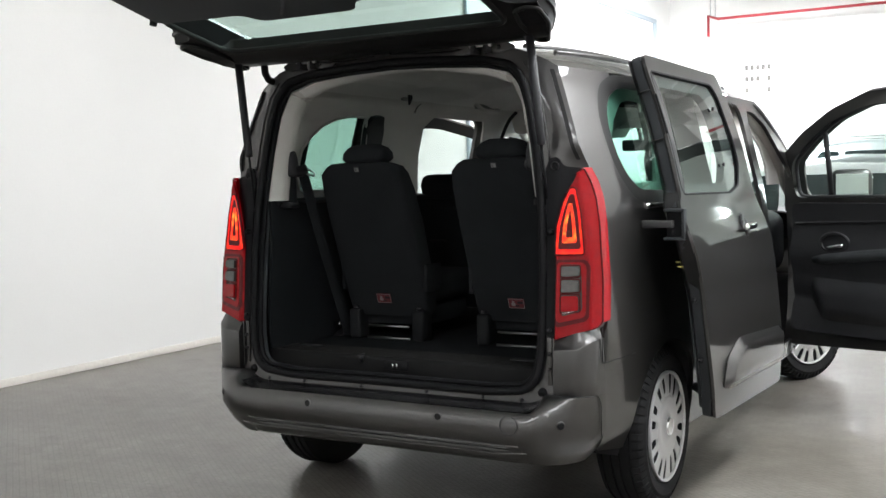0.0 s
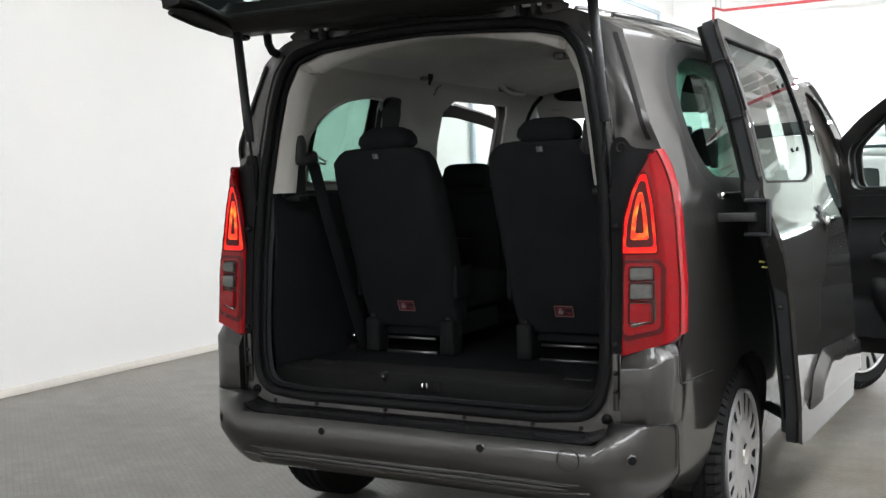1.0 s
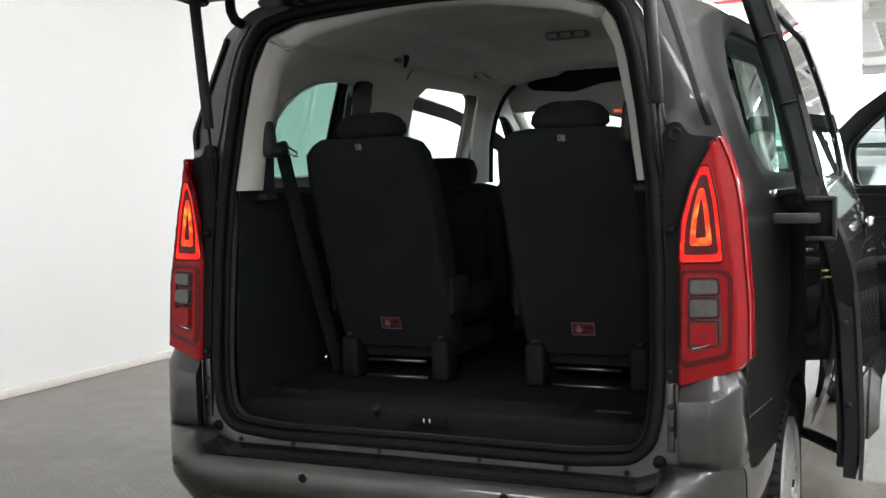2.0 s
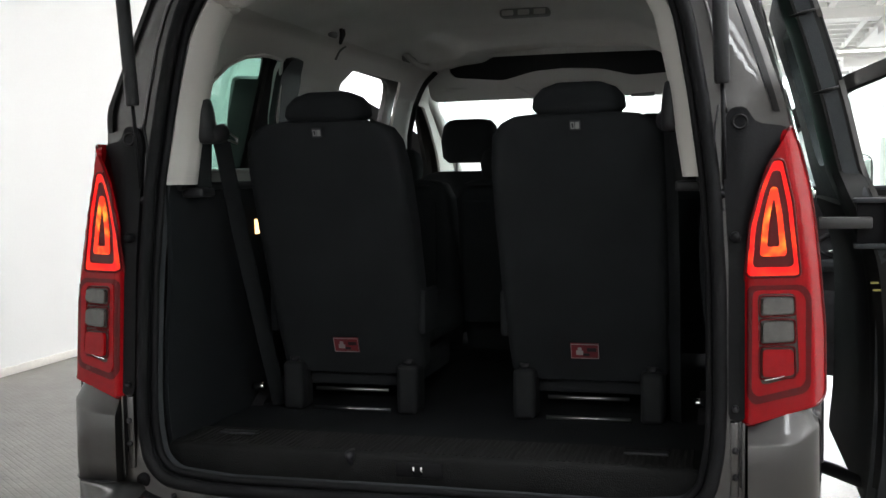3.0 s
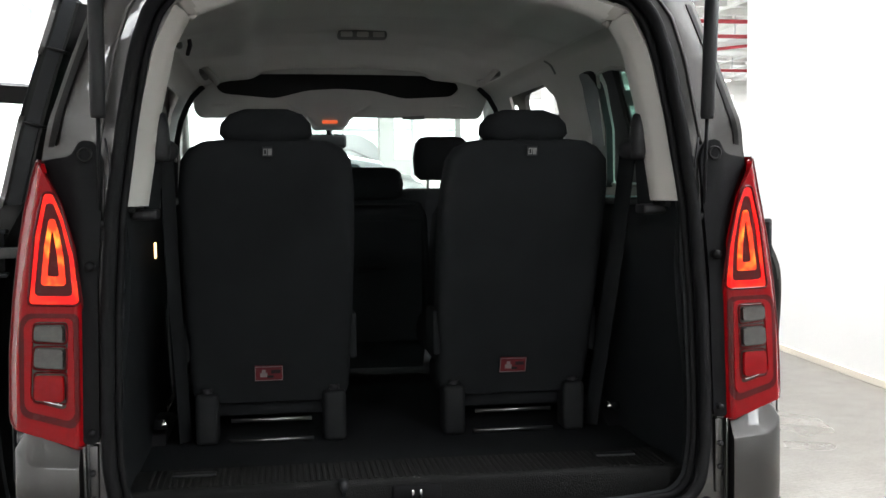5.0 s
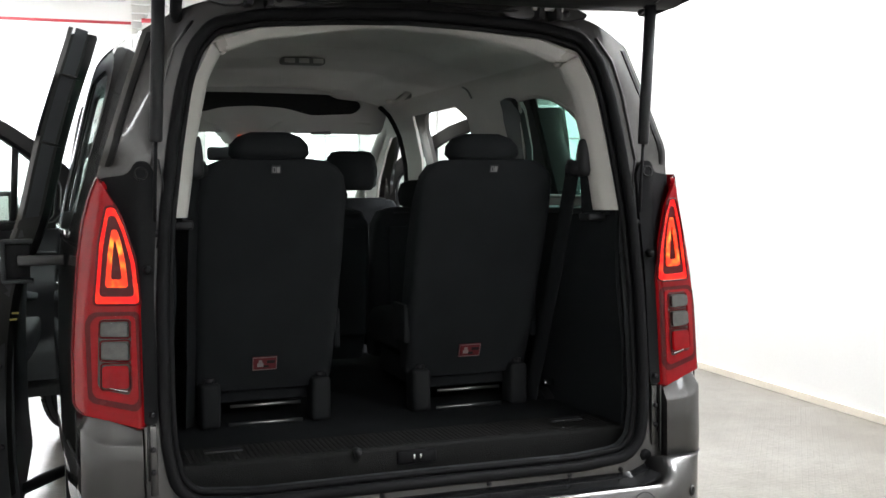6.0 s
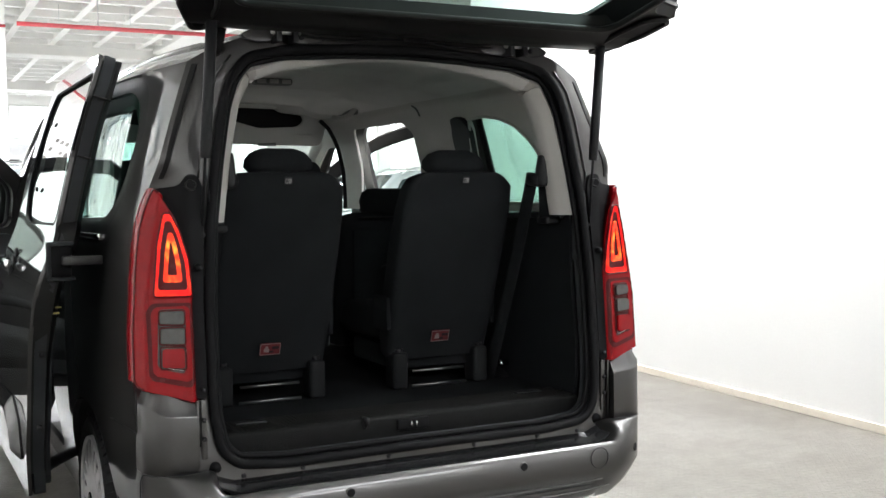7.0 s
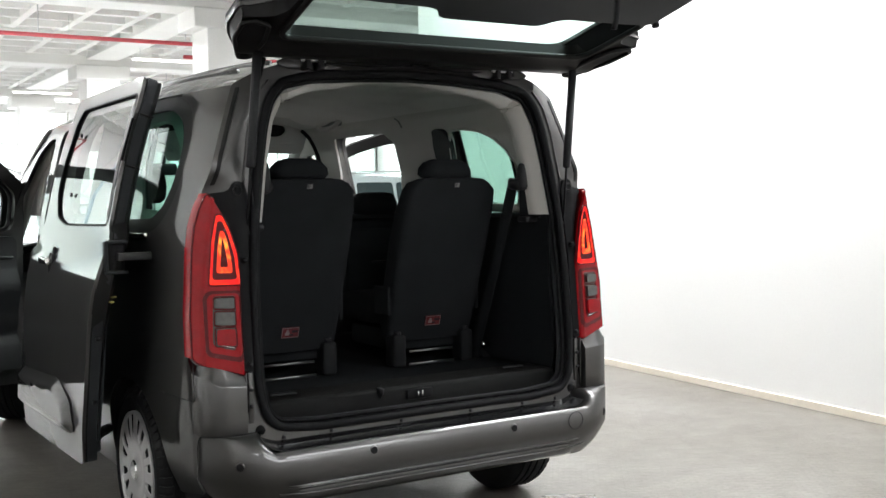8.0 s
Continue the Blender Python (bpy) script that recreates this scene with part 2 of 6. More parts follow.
# ---- mesh tools ----
def empty(name, m=None):
    ob = new(name)
    ob.empty_display_size = 0.1
    if m is not None:
        ob.matrix_world = m
    return ob


def mesh_object(name, verts, faces, material, parent=None, label="", smooth=True):
    me = bpy.data.meshes.new(name)
    me.from_pydata([tuple(v) for v in verts], [], faces)
    me.materials.append(material)
    me.polygons.foreach_set("use_smooth", [smooth] * len(me.polygons))
    me.update()
    ob = new(name, me)
    if parent is not None:
        ob.parent = parent
    if label:
        ob["label"] = label
    return ob


def part(name, bm, material, parent=None, label="", smooth=False, sharp=None):
    me = bpy.data.meshes.new(name)
    bm.to_mesh(me)
    bm.free()
    me.materials.append(material)
    if smooth or sharp:
        me.polygons.foreach_set("use_smooth", [True] * len(me.polygons))
    if sharp:
        me.set_sharp_from_angle(angle=radians(sharp))
    ob = new(name, me)
    if parent is not None:
        ob.parent = parent
    if label:
        ob["label"] = label
    return ob


def rbox(x0, x1, y0, y1, z0, z1, r=0.01, seg=2, bm=None, m=None):
    bm = bm or bmesh.new()
    made = bmesh.ops.create_cube(bm, size=1.0)["verts"]
    for v in made:
        v.co = Vector(((x0 + x1) / 2 + v.co.x * (x1 - x0), (y0 + y1) / 2 + v.co.y * (y1 - y0), (z0 + z1) / 2 + v.co.z * (z1 - z0)))
    if m is not None:
        bmesh.ops.transform(bm, matrix=m, verts=made)
    if r > 0:
        edges = list({e for v in made for e in v.link_edges})
        bmesh.ops.bevel(bm, geom=edges, offset=min(r, 0.45 * min(abs(x1 - x0), abs(y1 - y0), abs(z1 - z0))), segments=seg, affect="EDGES", profile=0.5)
    return bm


def box(name, x0, x1, y0, y1, z0, z1, material, parent=None, r=0.01, label="", seg=2, m=None):
    return part(name, rbox(x0, x1, y0, y1, z0, z1, r, seg, m=m), material, parent, label, sharp=40)


def rounded(points, r, n=5):
    """A polygon with its corners rounded."""
    out = []
    k = len(points)
    for i in range(k):
        a, b, c = (np.array(points[j % k], float) for j in (i - 1, i, i + 1))
        la, lc = np.linalg.norm(a - b), np.linalg.norm(c - b)
        d = min(r, 0.45 * la, 0.45 * lc)
        p, q = b + (a - b) / la * d, b + (c - b) / lc * d
        for j in range(n + 1):
            t = j / n
            out.append(tuple((1 - t) ** 2 * p + 2 * t * (1 - t) * b + t * t * q))
    return out


def inside(poly, pts):
    poly = np.array(poly)
    x, y = pts[:, 0], pts[:, 1]
    hit = np.zeros(len(pts), bool)
    for (ax, ay), (bx_, by_) in zip(poly, np.roll(poly, -1, 0)):
        if ay == by_:
            continue
        cross = ((ay > y) != (by_ > y)) & (x < (bx_ - ax) * (y - ay) / (by_ - ay) + ax)
        hit ^= cross
    return hit


def nearest(polys, p):
    best, at = 1e9, p
    for poly in polys:
        a = np.array(poly)
        b = np.roll(a, -1, 0)
        d = b - a
        t = np.clip(((p - a) * d).sum(1) / np.maximum((d * d).sum(1), 1e-12), 0, 1)
        q = a + d * t[:, None]
        dist = ((q - p) ** 2).sum(1)
        i = int(dist.argmin())
        if dist[i] < best:
            best, at = dist[i], q[i]
    return at, best ** 0.5


def sheet(name, outline, holes, step, fn, material, parent=None, thick=0.0, label="", flip=False, smooth=True):
    """A curved panel: the polygon (u, v) with holes, laid through fn(u, v) -> (x, y, z), with thickness and rims."""
    su, sv = step if isinstance(step, tuple) else (step, step)
    o = np.array(outline, float)
    u0, v0 = o.min(0)
    u1, v1 = o.max(0)
    nu, nv = max(2, math.ceil((u1 - u0) / su)), max(2, math.ceil((v1 - v0) / sv))
    us, vs = np.linspace(u0, u1, nu + 1), np.linspace(v0, v1, nv + 1)
    cu, cv = np.meshgrid((us[1:] + us[:-1]) / 2, (vs[1:] + vs[:-1]) / 2, indexing="ij")
    pts = np.stack([cu.ravel(), cv.ravel()], 1)
    keep = inside(outline, pts)
    for h in holes:
        keep &= ~inside(h, pts)
    keep = keep.reshape(nu, nv)
    index, flat, quads = {}, [], []

    def vert(i, j):
        if (i, j) not in index:
            index[i, j] = len(flat)
            flat.append([us[i], vs[j]])
        return index[i, j]

    edges = {}
    for i, j in zip(*np.nonzero(keep)):
        q = [vert(i, j), vert(i + 1, j), vert(i + 1, j + 1), vert(i, j + 1)]
        if flip:
            q.reverse()
        quads.append(q)
        for a, b in zip(q, q[1:] + q[:1]):
            if (b, a) in edges:
                del edges[b, a]
            else:
                edges[a, b] = 1
    polys = [outline, *holes]
    lim = 1.2 * max(su, sv)
    for k in {a for e in edges for a in e}:
        q, d = nearest(polys, np.array(flat[k]))
        if d < lim:
            flat[k] = list(q)
    v = np.array([fn(a, b) for a, b in flat], float)
    faces = [tuple(q) for q in quads]
    if thick:
        f = np.array(quads)
        fnorm = np.cross(v[f[:, 2]] - v[f[:, 0]], v[f[:, 3]] - v[f[:, 1]])
        vn = np.zeros_like(v)
        for c in range(4):
            np.add.at(vn, f[:, c], fnorm)
        vn /= np.maximum(np.linalg.norm(vn, axis=1), 1e-9)[:, None]
        n = len(v)
        back = v - vn * thick
        allv = [*v, *back]
        faces += [tuple(a + n for a in reversed(q)) for q in quads]
        rim = {}
        for a, b in edges:
            for k in (a, b):
                if k not in rim:
                    rim[k] = len(allv)
                    allv += [v[k], back[k]]
            faces.append((rim[b], rim[a], rim[a] + 1, rim[b] + 1))
        v = allv
    return mesh_object(name, v, faces, material, parent, label, smooth)


def tube(name, pts, r, material, parent=None, n=8, label="", closed=False, squash=(1, 1), cap=True):
    """A round bar swept along a line of points; r may be a list."""
    p = np.array(pts, float)
    k = len(p)
    rs = r if isinstance(r, (list, tuple)) else [r] * k
    verts, faces = [], []
    last = None
    for i in range(k):
        a = p[(i - 1) % k] if closed or i > 0 else p[i]
        b = p[(i + 1) % k] if closed or i < k - 1 else p[i]
        t = (b - a) / max(np.linalg.norm(b - a), 1e-9)
        if last is None:
            up = np.array([0, 0, 1.0]) if abs(t[2]) < 0.9 else np.array([1.0, 0, 0])
            s = np.cross(t, up)
        else:
            s = last - t * np.dot(last, t)
        s /= max(np.linalg.norm(s), 1e-9)
        last = s
        w = np.cross(s, t)
        for j in range(n):
            c = 2 * math.pi * j / n
            verts.append(p[i] + rs[i] * (math.cos(c) * s * squash[0] + math.sin(c) * w * squash[1]))
    for i in range(k if closed else k - 1):
        for j in range(n):
            a, b = i * n + j, i * n + (j + 1) % n
            c, d = ((i + 1) % k) * n + (j + 1) % n, ((i + 1) % k) * n + j
            faces.append((a, b, c, d))
    if cap and not closed:
        faces.append(tuple(reversed(range(n))))
        faces.append(tuple(range((k - 1) * n, k * n)))
    return mesh_object(name, verts, faces, material, parent, label)


def loft(name, rings, material, parent=None, label="", closed=True, cap=True, sharp=None, flip=False):
    n = len(rings[0])
    verts = [v for ring in rings for v in ring]
    faces = []
    for i in range(len(rings) - 1):
        for j in range(n if closed else n - 1):
            q = (i * n + j, i * n + (j + 1) % n, (i + 1) * n + (j + 1) % n, (i + 1) * n + j)
            faces.append(tuple(reversed(q)) if flip else q)
    if cap and closed:
        faces.append(tuple(range(n)) if flip else tuple(reversed(range(n))))
        k = (len(rings) - 1) * n
        faces.append(tuple(reversed(range(k, k + n))) if flip else tuple(range(k, k + n)))
    ob = mesh_object(name, verts, faces, material, parent, label)
    if sharp:
        ob.data.set_sharp_from_angle(angle=radians(sharp))
    return ob


def spin(name, profile, centre, axis_x, material, parent=None, n=40, label="", sharp=35):
    """Turned round the x axis at centre: profile of (x, radius); axis_x is +1 or -1 for the outward side."""
    rings = []
    for i in range(n):
        a = 2 * math.pi * i / n
        rings.append([(centre[0] + axis_x * x, centre[1] + r * math.cos(a), centre[2] + r * math.sin(a)) for x, r in profile])
    rings.append(rings[0])
    ob = loft(name, rings, material, parent, label, closed=False, cap=False, flip=axis_x > 0)
    bm = bmesh.new()
    bm.from_mesh(ob.data)
    bmesh.ops.remove_doubles(bm, verts=bm.verts, dist=1e-5)
    bmesh.ops.recalc_face_normals(bm, faces=bm.faces)
    bm.to_mesh(ob.data)
    bm.free()
    ob.data.set_sharp_from_angle(angle=radians(sharp))
    return ob


def smooth01(t):
    t = min(1.0, max(0.0, t))
    return t * t * (3 - 2 * t)


# ---- the building ----
def slab(name, x0, x1, y0, y1, z0, z1, material, label, r=0.0, category="wall"):
    return tagged(box(name, x0, x1, y0, y1, z0, z1, material, None, r), label, category, kind="structure")


END_Y, HALL_X, FAR_Y = 16.0, 18.0, 34.0
floor = slab("floor", -4.3, 3.9, -9.3, 6.1, -0.12, 0.0, M["floor"], "worn grey resin floor with a fine tread", category="floor")
hall_floor = slab("floor_hall", -4.3, HALL_X, 6.1, FAR_Y + 0.3, -0.12, 0.0, M["floor_hall"], "pale grey hall floor, smooth and lightly marked", category="floor")
slab("wall_west", -4.3, -4.0, -9.3, END_Y + 0.3, 0.0, CEIL, M["wall"], "plain white painted wall, slightly marked")
slab("wall_south", -4.0, 3.9, -9.3, -9.0, 0.0, CEIL, M["wall"], "plain white painted wall")
ang = math.atan2(0.33, 5.8)
wall_e = part("wall_east", rbox(0, 0.28, -15.6, 0, 0, CEIL, 0.0), M["wall"])
wall_e.matrix_world = pose(3.635, 6.2, 0, 0, 0, -math.degrees(ang))
tagged(wall_e, "plain white painted wall with a free end", "wall", kind="structure")
slab("wall_end", -4.0, 0.3, END_Y, END_Y + 0.3, 0.0, CEIL, M["wall"], "white painted end wall with small vent openings")
slab("wall_hall_west", -4.3, -4.0, END_Y + 0.3, FAR_Y, 0.0, CEIL, M["wall"], "plain white painted wall")
slab("wall_hall_east", HALL_X, HALL_X + 0.3, 6.1, FAR_Y + 0.3, 0.0, CEIL, M["wall"], "plain white painted wall")
slab("wall_hall_south", 3.95, HALL_X, 6.0, 6.25, 0.0, CEIL, M["wall"], "plain white painted wall")
slab("baseboard", -4.0, -3.985, -9.0, END_Y, 0.0, 0.055, M["skirting_pale"], "cream painted skirting along the white wall", 0.003, "skirting")
skirt_e = part("baseboard_east", rbox(-0.010, 0.0, -15.5, -0.002, 0.0, 0.050, 0.003), M["skirting"])
skirt_e.matrix_world = wall_e.matrix_world.copy()
tagged(skirt_e, "cream painted skirting along the white wall", "skirting", kind="structure")

# far wall with its window band
far = empty("wall_far")
tagged(far, "white far wall with a long band of bright windows", "wall", kind="structure")
box("wall_below", -4.0, HALL_X, FAR_Y, FAR_Y + 0.3, 0.0, 2.2, M["wall"], far, 0.0)
box("wall_above", -4.0, HALL_X, FAR_Y, FAR_Y + 0.3, 4.35, CEIL, M["wall"], far, 0.0)
WIN = np.arange(-2.65, HALL_X + 0.1, 2.95)
for a in WIN:
    box("pier", a, min(a + 0.45, HALL_X), FAR_Y + 0.002, FAR_Y + 0.298, 2.2, 4.35, M["wall"], far, 0.0)
for i, a in enumerate(WIN[:-1]):
    w = tagged(empty("window_%d" % (i + 1)), "white framed window full of daylight", "window", kind="structure")
    for z in (2.2, 3.22, 4.29):
        box("window_frame", a + 0.45, a + 2.95, FAR_Y + 0.1, FAR_Y + 0.16, z, z + 0.06, M["concrete_white"], w, 0.004)
    for x in (a + 0.45, a + 1.67, a + 2.89):
        box("window_frame", x, x + 0.06, FAR_Y + 0.102, FAR_Y + 0.158, 2.26, 4.29, M["concrete_white"], w, 0.004)
    for x in (a + 0.51, a + 1.73):
        for z, h in ((2.26, 0.96), (3.28, 1.01)):
            box("pane", x, x + 1.16, FAR_Y + 0.125, FAR_Y + 0.131, z, z + h, M["glass_clear"], w, 0.0)
ground = slab("ground", -60, 80, FAR_Y + 0.35, 160, -0.5, -0.2, M["floor_hall"], "pale yard outside the windows", category="ground")
daylight = mat("overcast_daylight", (0.9, 0.9, 0.9), 0.9, emit=(0.95, 0.98, 1.0), strength=2.5)
slab("backdrop", -10, 40, FAR_Y + 6, FAR_Y + 6.1, -0.2, 9, daylight, "bright overcast daylight beyond the windows", category="sky")

# waffle ceiling, one mesh
bm = bmesh.new()
rbox(-4.3, HALL_X + 0.3, -9.3, FAR_Y + 0.3, CEIL, CEIL + 0.2, 0.0, bm=bm)
for x in np.arange(-3.9, HALL_X, 0.92):
    rbox(x, x + 0.13, 6.3, FAR_Y, CEIL - 0.2, CEIL, 0.0, bm=bm)
for y in np.arange(6.5, FAR_Y, 0.92):
    rbox(-4.0, HALL_X, y, y + 0.13, CEIL - 0.198, CEIL, 0.0, bm=bm)
for y in (13.2, 21.3, 29.4):
    rbox(0.35 if y < 20 else -4.0, HALL_X, y, y + 0.7, CEIL - 0.42, CEIL, 0.02, bm=bm)
for x in (-0.5, 3.85, 9.0, 13.95):
    rbox(x, x + 0.7, 6.3, FAR_Y, CEIL - 0.28, CEIL, 0.02, bm=bm)
rbox(-4.0, HALL_X, 5.95, 6.3, CEIL - 0.6, CEIL, 0.02, bm=bm)
tagged(part("ceiling", bm, M["concrete_white"]), "white concrete waffle ceiling with deep ribs", "ceiling", kind="structure")


def column(x, y):
    bm = rbox(x - 0.38, x + 0.38, y - 0.38, y + 0.38, 0.0, CEIL - 0.42, 0.02)
    rbox(x - 0.6, x + 0.6, y - 0.42, y + 0.42, CEIL - 0.72, CEIL - 0.4, 0.02, bm=bm)
    tagged(part("column", bm, M["concrete_white"]), "square white painted concrete column", "column", "hall columns", "structure")


for x, y in ((4.2, 13.55), (4.2, 21.65), (4.2, 29.75), (14.3, 29.75), (14.3, 21.65)):
    column(x, y)


def light_fitting(x, y, z):
    top = empty("ceiling_light", pose(x, y, z))
    bm = rbox(-0.78, 0.78, -0.09, 0.09, 0.0, 0.06, 0.01)
    part("housing", bm, M["concrete_white"], top)
    for dy in (-0.045, 0.045):
        tube("lamp_tube", [(-0.74, dy, -0.02), (0.74, dy, -0.02)], 0.016, M["tube"], top, 8)
    for dx in (-0.6, 0.6):
        tube("hanger", [(dx, 0, 0.05), (dx, 0, CEIL - 0.15 - z)], 0.006, M["steel"], top, 6)
    tagged(top, "lit white twin-tube batten under the ceiling, most of them added", "light", "ceiling lights")


# battens hang at the added bay lamps too, none of them in view
for x, y, power in BAY_FILL + HALL_TUBES:
    light_fitting(x, y, CEIL - 0.5)
# batten for the lamp added to brighten the west wall
light_fitting(-1.9, 10.6, CEIL - 0.5)


def red_pipe(pts, r, label):
    top = empty("sprinkler_pipe")
    tube("pipe", pts, r, M["pipe_red"], top, 10)
    p = np.array(pts[len(pts) // 2 - 1 if len(pts) > 2 else 0], float)
    q = np.array(pts[len(pts) // 2 if len(pts) > 2 else 1], float)
    n = max(2, int(np.linalg.norm(q - p) / 2.2))
    for i in range(n):
        c = p + (q - p) * (i + 0.5) / n
        tube("hanger", [tuple(c), (c[0], c[1], CEIL - 0.1)], 0.012, M["steel"], top, 6)
    tagged(top, label, "pipe", kind="structure")


red_pipe([(-3.25, END_Y - 0.1, 3.85), (-3.25, END_Y - 0.1, 4.22), (-2.94, END_Y - 0.6, 4.08), (0.25, END_Y - 0.6, 4.08)], 0.024, "thin red sprinkler pipe below the ceiling by the end wall")
tube("conduit", [(-3.25, END_Y - 0.06, 0.3), (-3.25, END_Y - 0.06, 3.9)], 0.018, M["concrete_white"])
tagged(bpy.data.objects["conduit"], "thin white conduit on the end wall", "pipe", kind="structure")
red_pipe([(0.4, 15.2, 4.1), (HALL_X - 0.2, 15.2, 4.1)], 0.036, "red sprinkler main hung below the waffle ceiling")
red_pipe([(5.0, 18.0, 4.25), (HALL_X - 0.2, 18.0, 4.25)], 0.04, "red sprinkler pipe hung below the waffle ceiling")
red_pipe([(5.6, 24.5, 4.3), (HALL_X - 0.2, 24.5, 4.3)], 0.04, "red sprinkler pipe hung below the waffle ceiling")
red_pipe([(5.6, 24.3, 4.2), (12.5, 15.0, 4.2)], 0.035, "red sprinkler branch crossing under the ceiling")

vent = empty("wall_vent")
tagged(vent, "small grid of dark vent openings in the white wall", "vent", kind="structure")
for i in range(5):
    for j in range(3):
        if j == 2 or i in (0, 4) or (j == 1 and i != 3):
            x, z = -2.62 + i * 0.098, 2.80 + j * 0.20
            box("vent_slot", x, x + 0.060, END_Y - 0.008, END_Y + 0.02, z, z + 0.085, M["vent"], vent, 0.003)
frame_w = empty("door_frame")
tagged(frame_w, "blue-grey steel frame of a tall doorway in the white wall", "door frame", kind="structure")
box("lintel", -4.0, -3.95, 8.0, 15.1, 4.06, 4.13, M["bluegrey"], frame_w, 0.01)
for y in (8.0, 15.03):
    box("post", -4.0, -3.952, y, y + 0.07, 0.0, 4.06, M["bluegrey"], frame_w, 0.01)


# ---- the parked cars in the hall ----
def wheel(parent, x, y, r, side, style="far", rim=0.215):
    """Tyre and trim at (x: the outer face, y), standing on z = 0."""
    w = empty("wheel")
    w.parent = parent
    c = (x, y, r)
    wd = 0.21
    spin("tyre", [(-wd, rim - 0.01), (-wd, r - 0.06), (-wd + 0.025, r - 0.015), (-wd + 0.046, r), (-wd + 0.048, r - 0.008), (-wd + 0.056, r - 0.008), (-wd + 0.058, r), (-0.128, r), (-0.126, r - 0.008), (-0.118, r - 0.008), (-0.116, r), (-0.094, r), (-0.092, r - 0.008), (-0.084, r - 0.008), (-0.082, r), (-0.052, r), (-0.050, r - 0.007), (-0.044, r - 0.007), (-0.042, r - 0.002), (-0.02, r - 0.012), (0.004, r - 0.05), (0.0, rim + 0.02), (-0.012, rim + 0.002), (-0.02, rim - 0.01)], c, side, M["tyre"], w, 48)
    if style == "far":
        spin("rim", [(-0.03, rim), (-0.015, rim - 0.01), (-0.03, rim - 0.05), (-0.02, 0.06), (-0.015, 0.0)], c, side, M["hubcap"], w, 24)
        return w
    # shoulder blocks of the tread
    verts, faces = [], []
    for i in range(60):
        a = 2 * math.pi * i / 60
        base = len(verts)
        for t in (a, a + 0.068):
            for dx, rr in ((-0.042, r - 0.006), (-0.042, r + 0.0025), (-0.014, r - 0.006), (0.000, r - 0.034), (-0.006, r - 0.040)):
                verts.append((x + side * dx, y + rr * math.cos(t), r + rr * math.sin(t)))
        for k in range(4):
            faces.append((base + k, base + k + 1, base + k + 6, base + k + 5))
        faces += [tuple(base + k for k in range(5)), tuple(base + 5 + k for k in (4, 3, 2, 1, 0))]
    mesh_object("tread_shoulder", verts, faces, M["tyre"], w, smooth=False)
    # trim with a wide dished boss and sixteen slots
    # near-black disc close behind the spokes: the slots' shade put in as colour
    spin("slot_shade", [(-0.007, rim - 0.004), (-0.007, 0.0)], c, side, M["carpet"], w, 32)
    spin("rim_lip", [(-0.03, rim + 0.003), (0.004, rim + 0.001), (0.006, rim - 0.004), (0.002, rim - 0.010), (-0.026, rim - 0.013)], c, side, M["hubcap"], w, 64)
    spin("boss", [(-0.035, 0.141), (-0.010, 0.139), (-0.001, 0.130), (0.003, 0.110), (-0.002, 0.082), (-0.004, 0.062), (0.004, 0.046), (0.008, 0.036)], c, side, M["hubcap"], w, 40)
    spin("centre_badge", [(0.007, 0.038), (0.013, 0.034), (0.012, 0.028), (0.011, 0.0)], c, side, M["chrome"], w, 32)
    n = 16
    for i in range(n):
        a = 2 * math.pi * i / n
        rings = []
        for rr, half, dx in ((0.122, 0.024, 0.0), (0.145, 0.0180, 0.002), (0.172, 0.0185, 0.001), (rim - 0.007, 0.028, -0.002)):
            ring = []
            for k, (s, d) in enumerate(((-1, -0.004), (-0.8, 0), (0.8, 0), (1, -0.004))):
                t = a + s * half / rr * (0.75 if i % 2 else 1.2)
                ring.append((c[0] + side * (dx + d), c[1] + rr * math.cos(t), c[2] + rr * math.sin(t)))
            rings.append(ring)
        loft("spoke", rings, M["hubcap"], w, sharp=35, flip=side > 0)
    return w


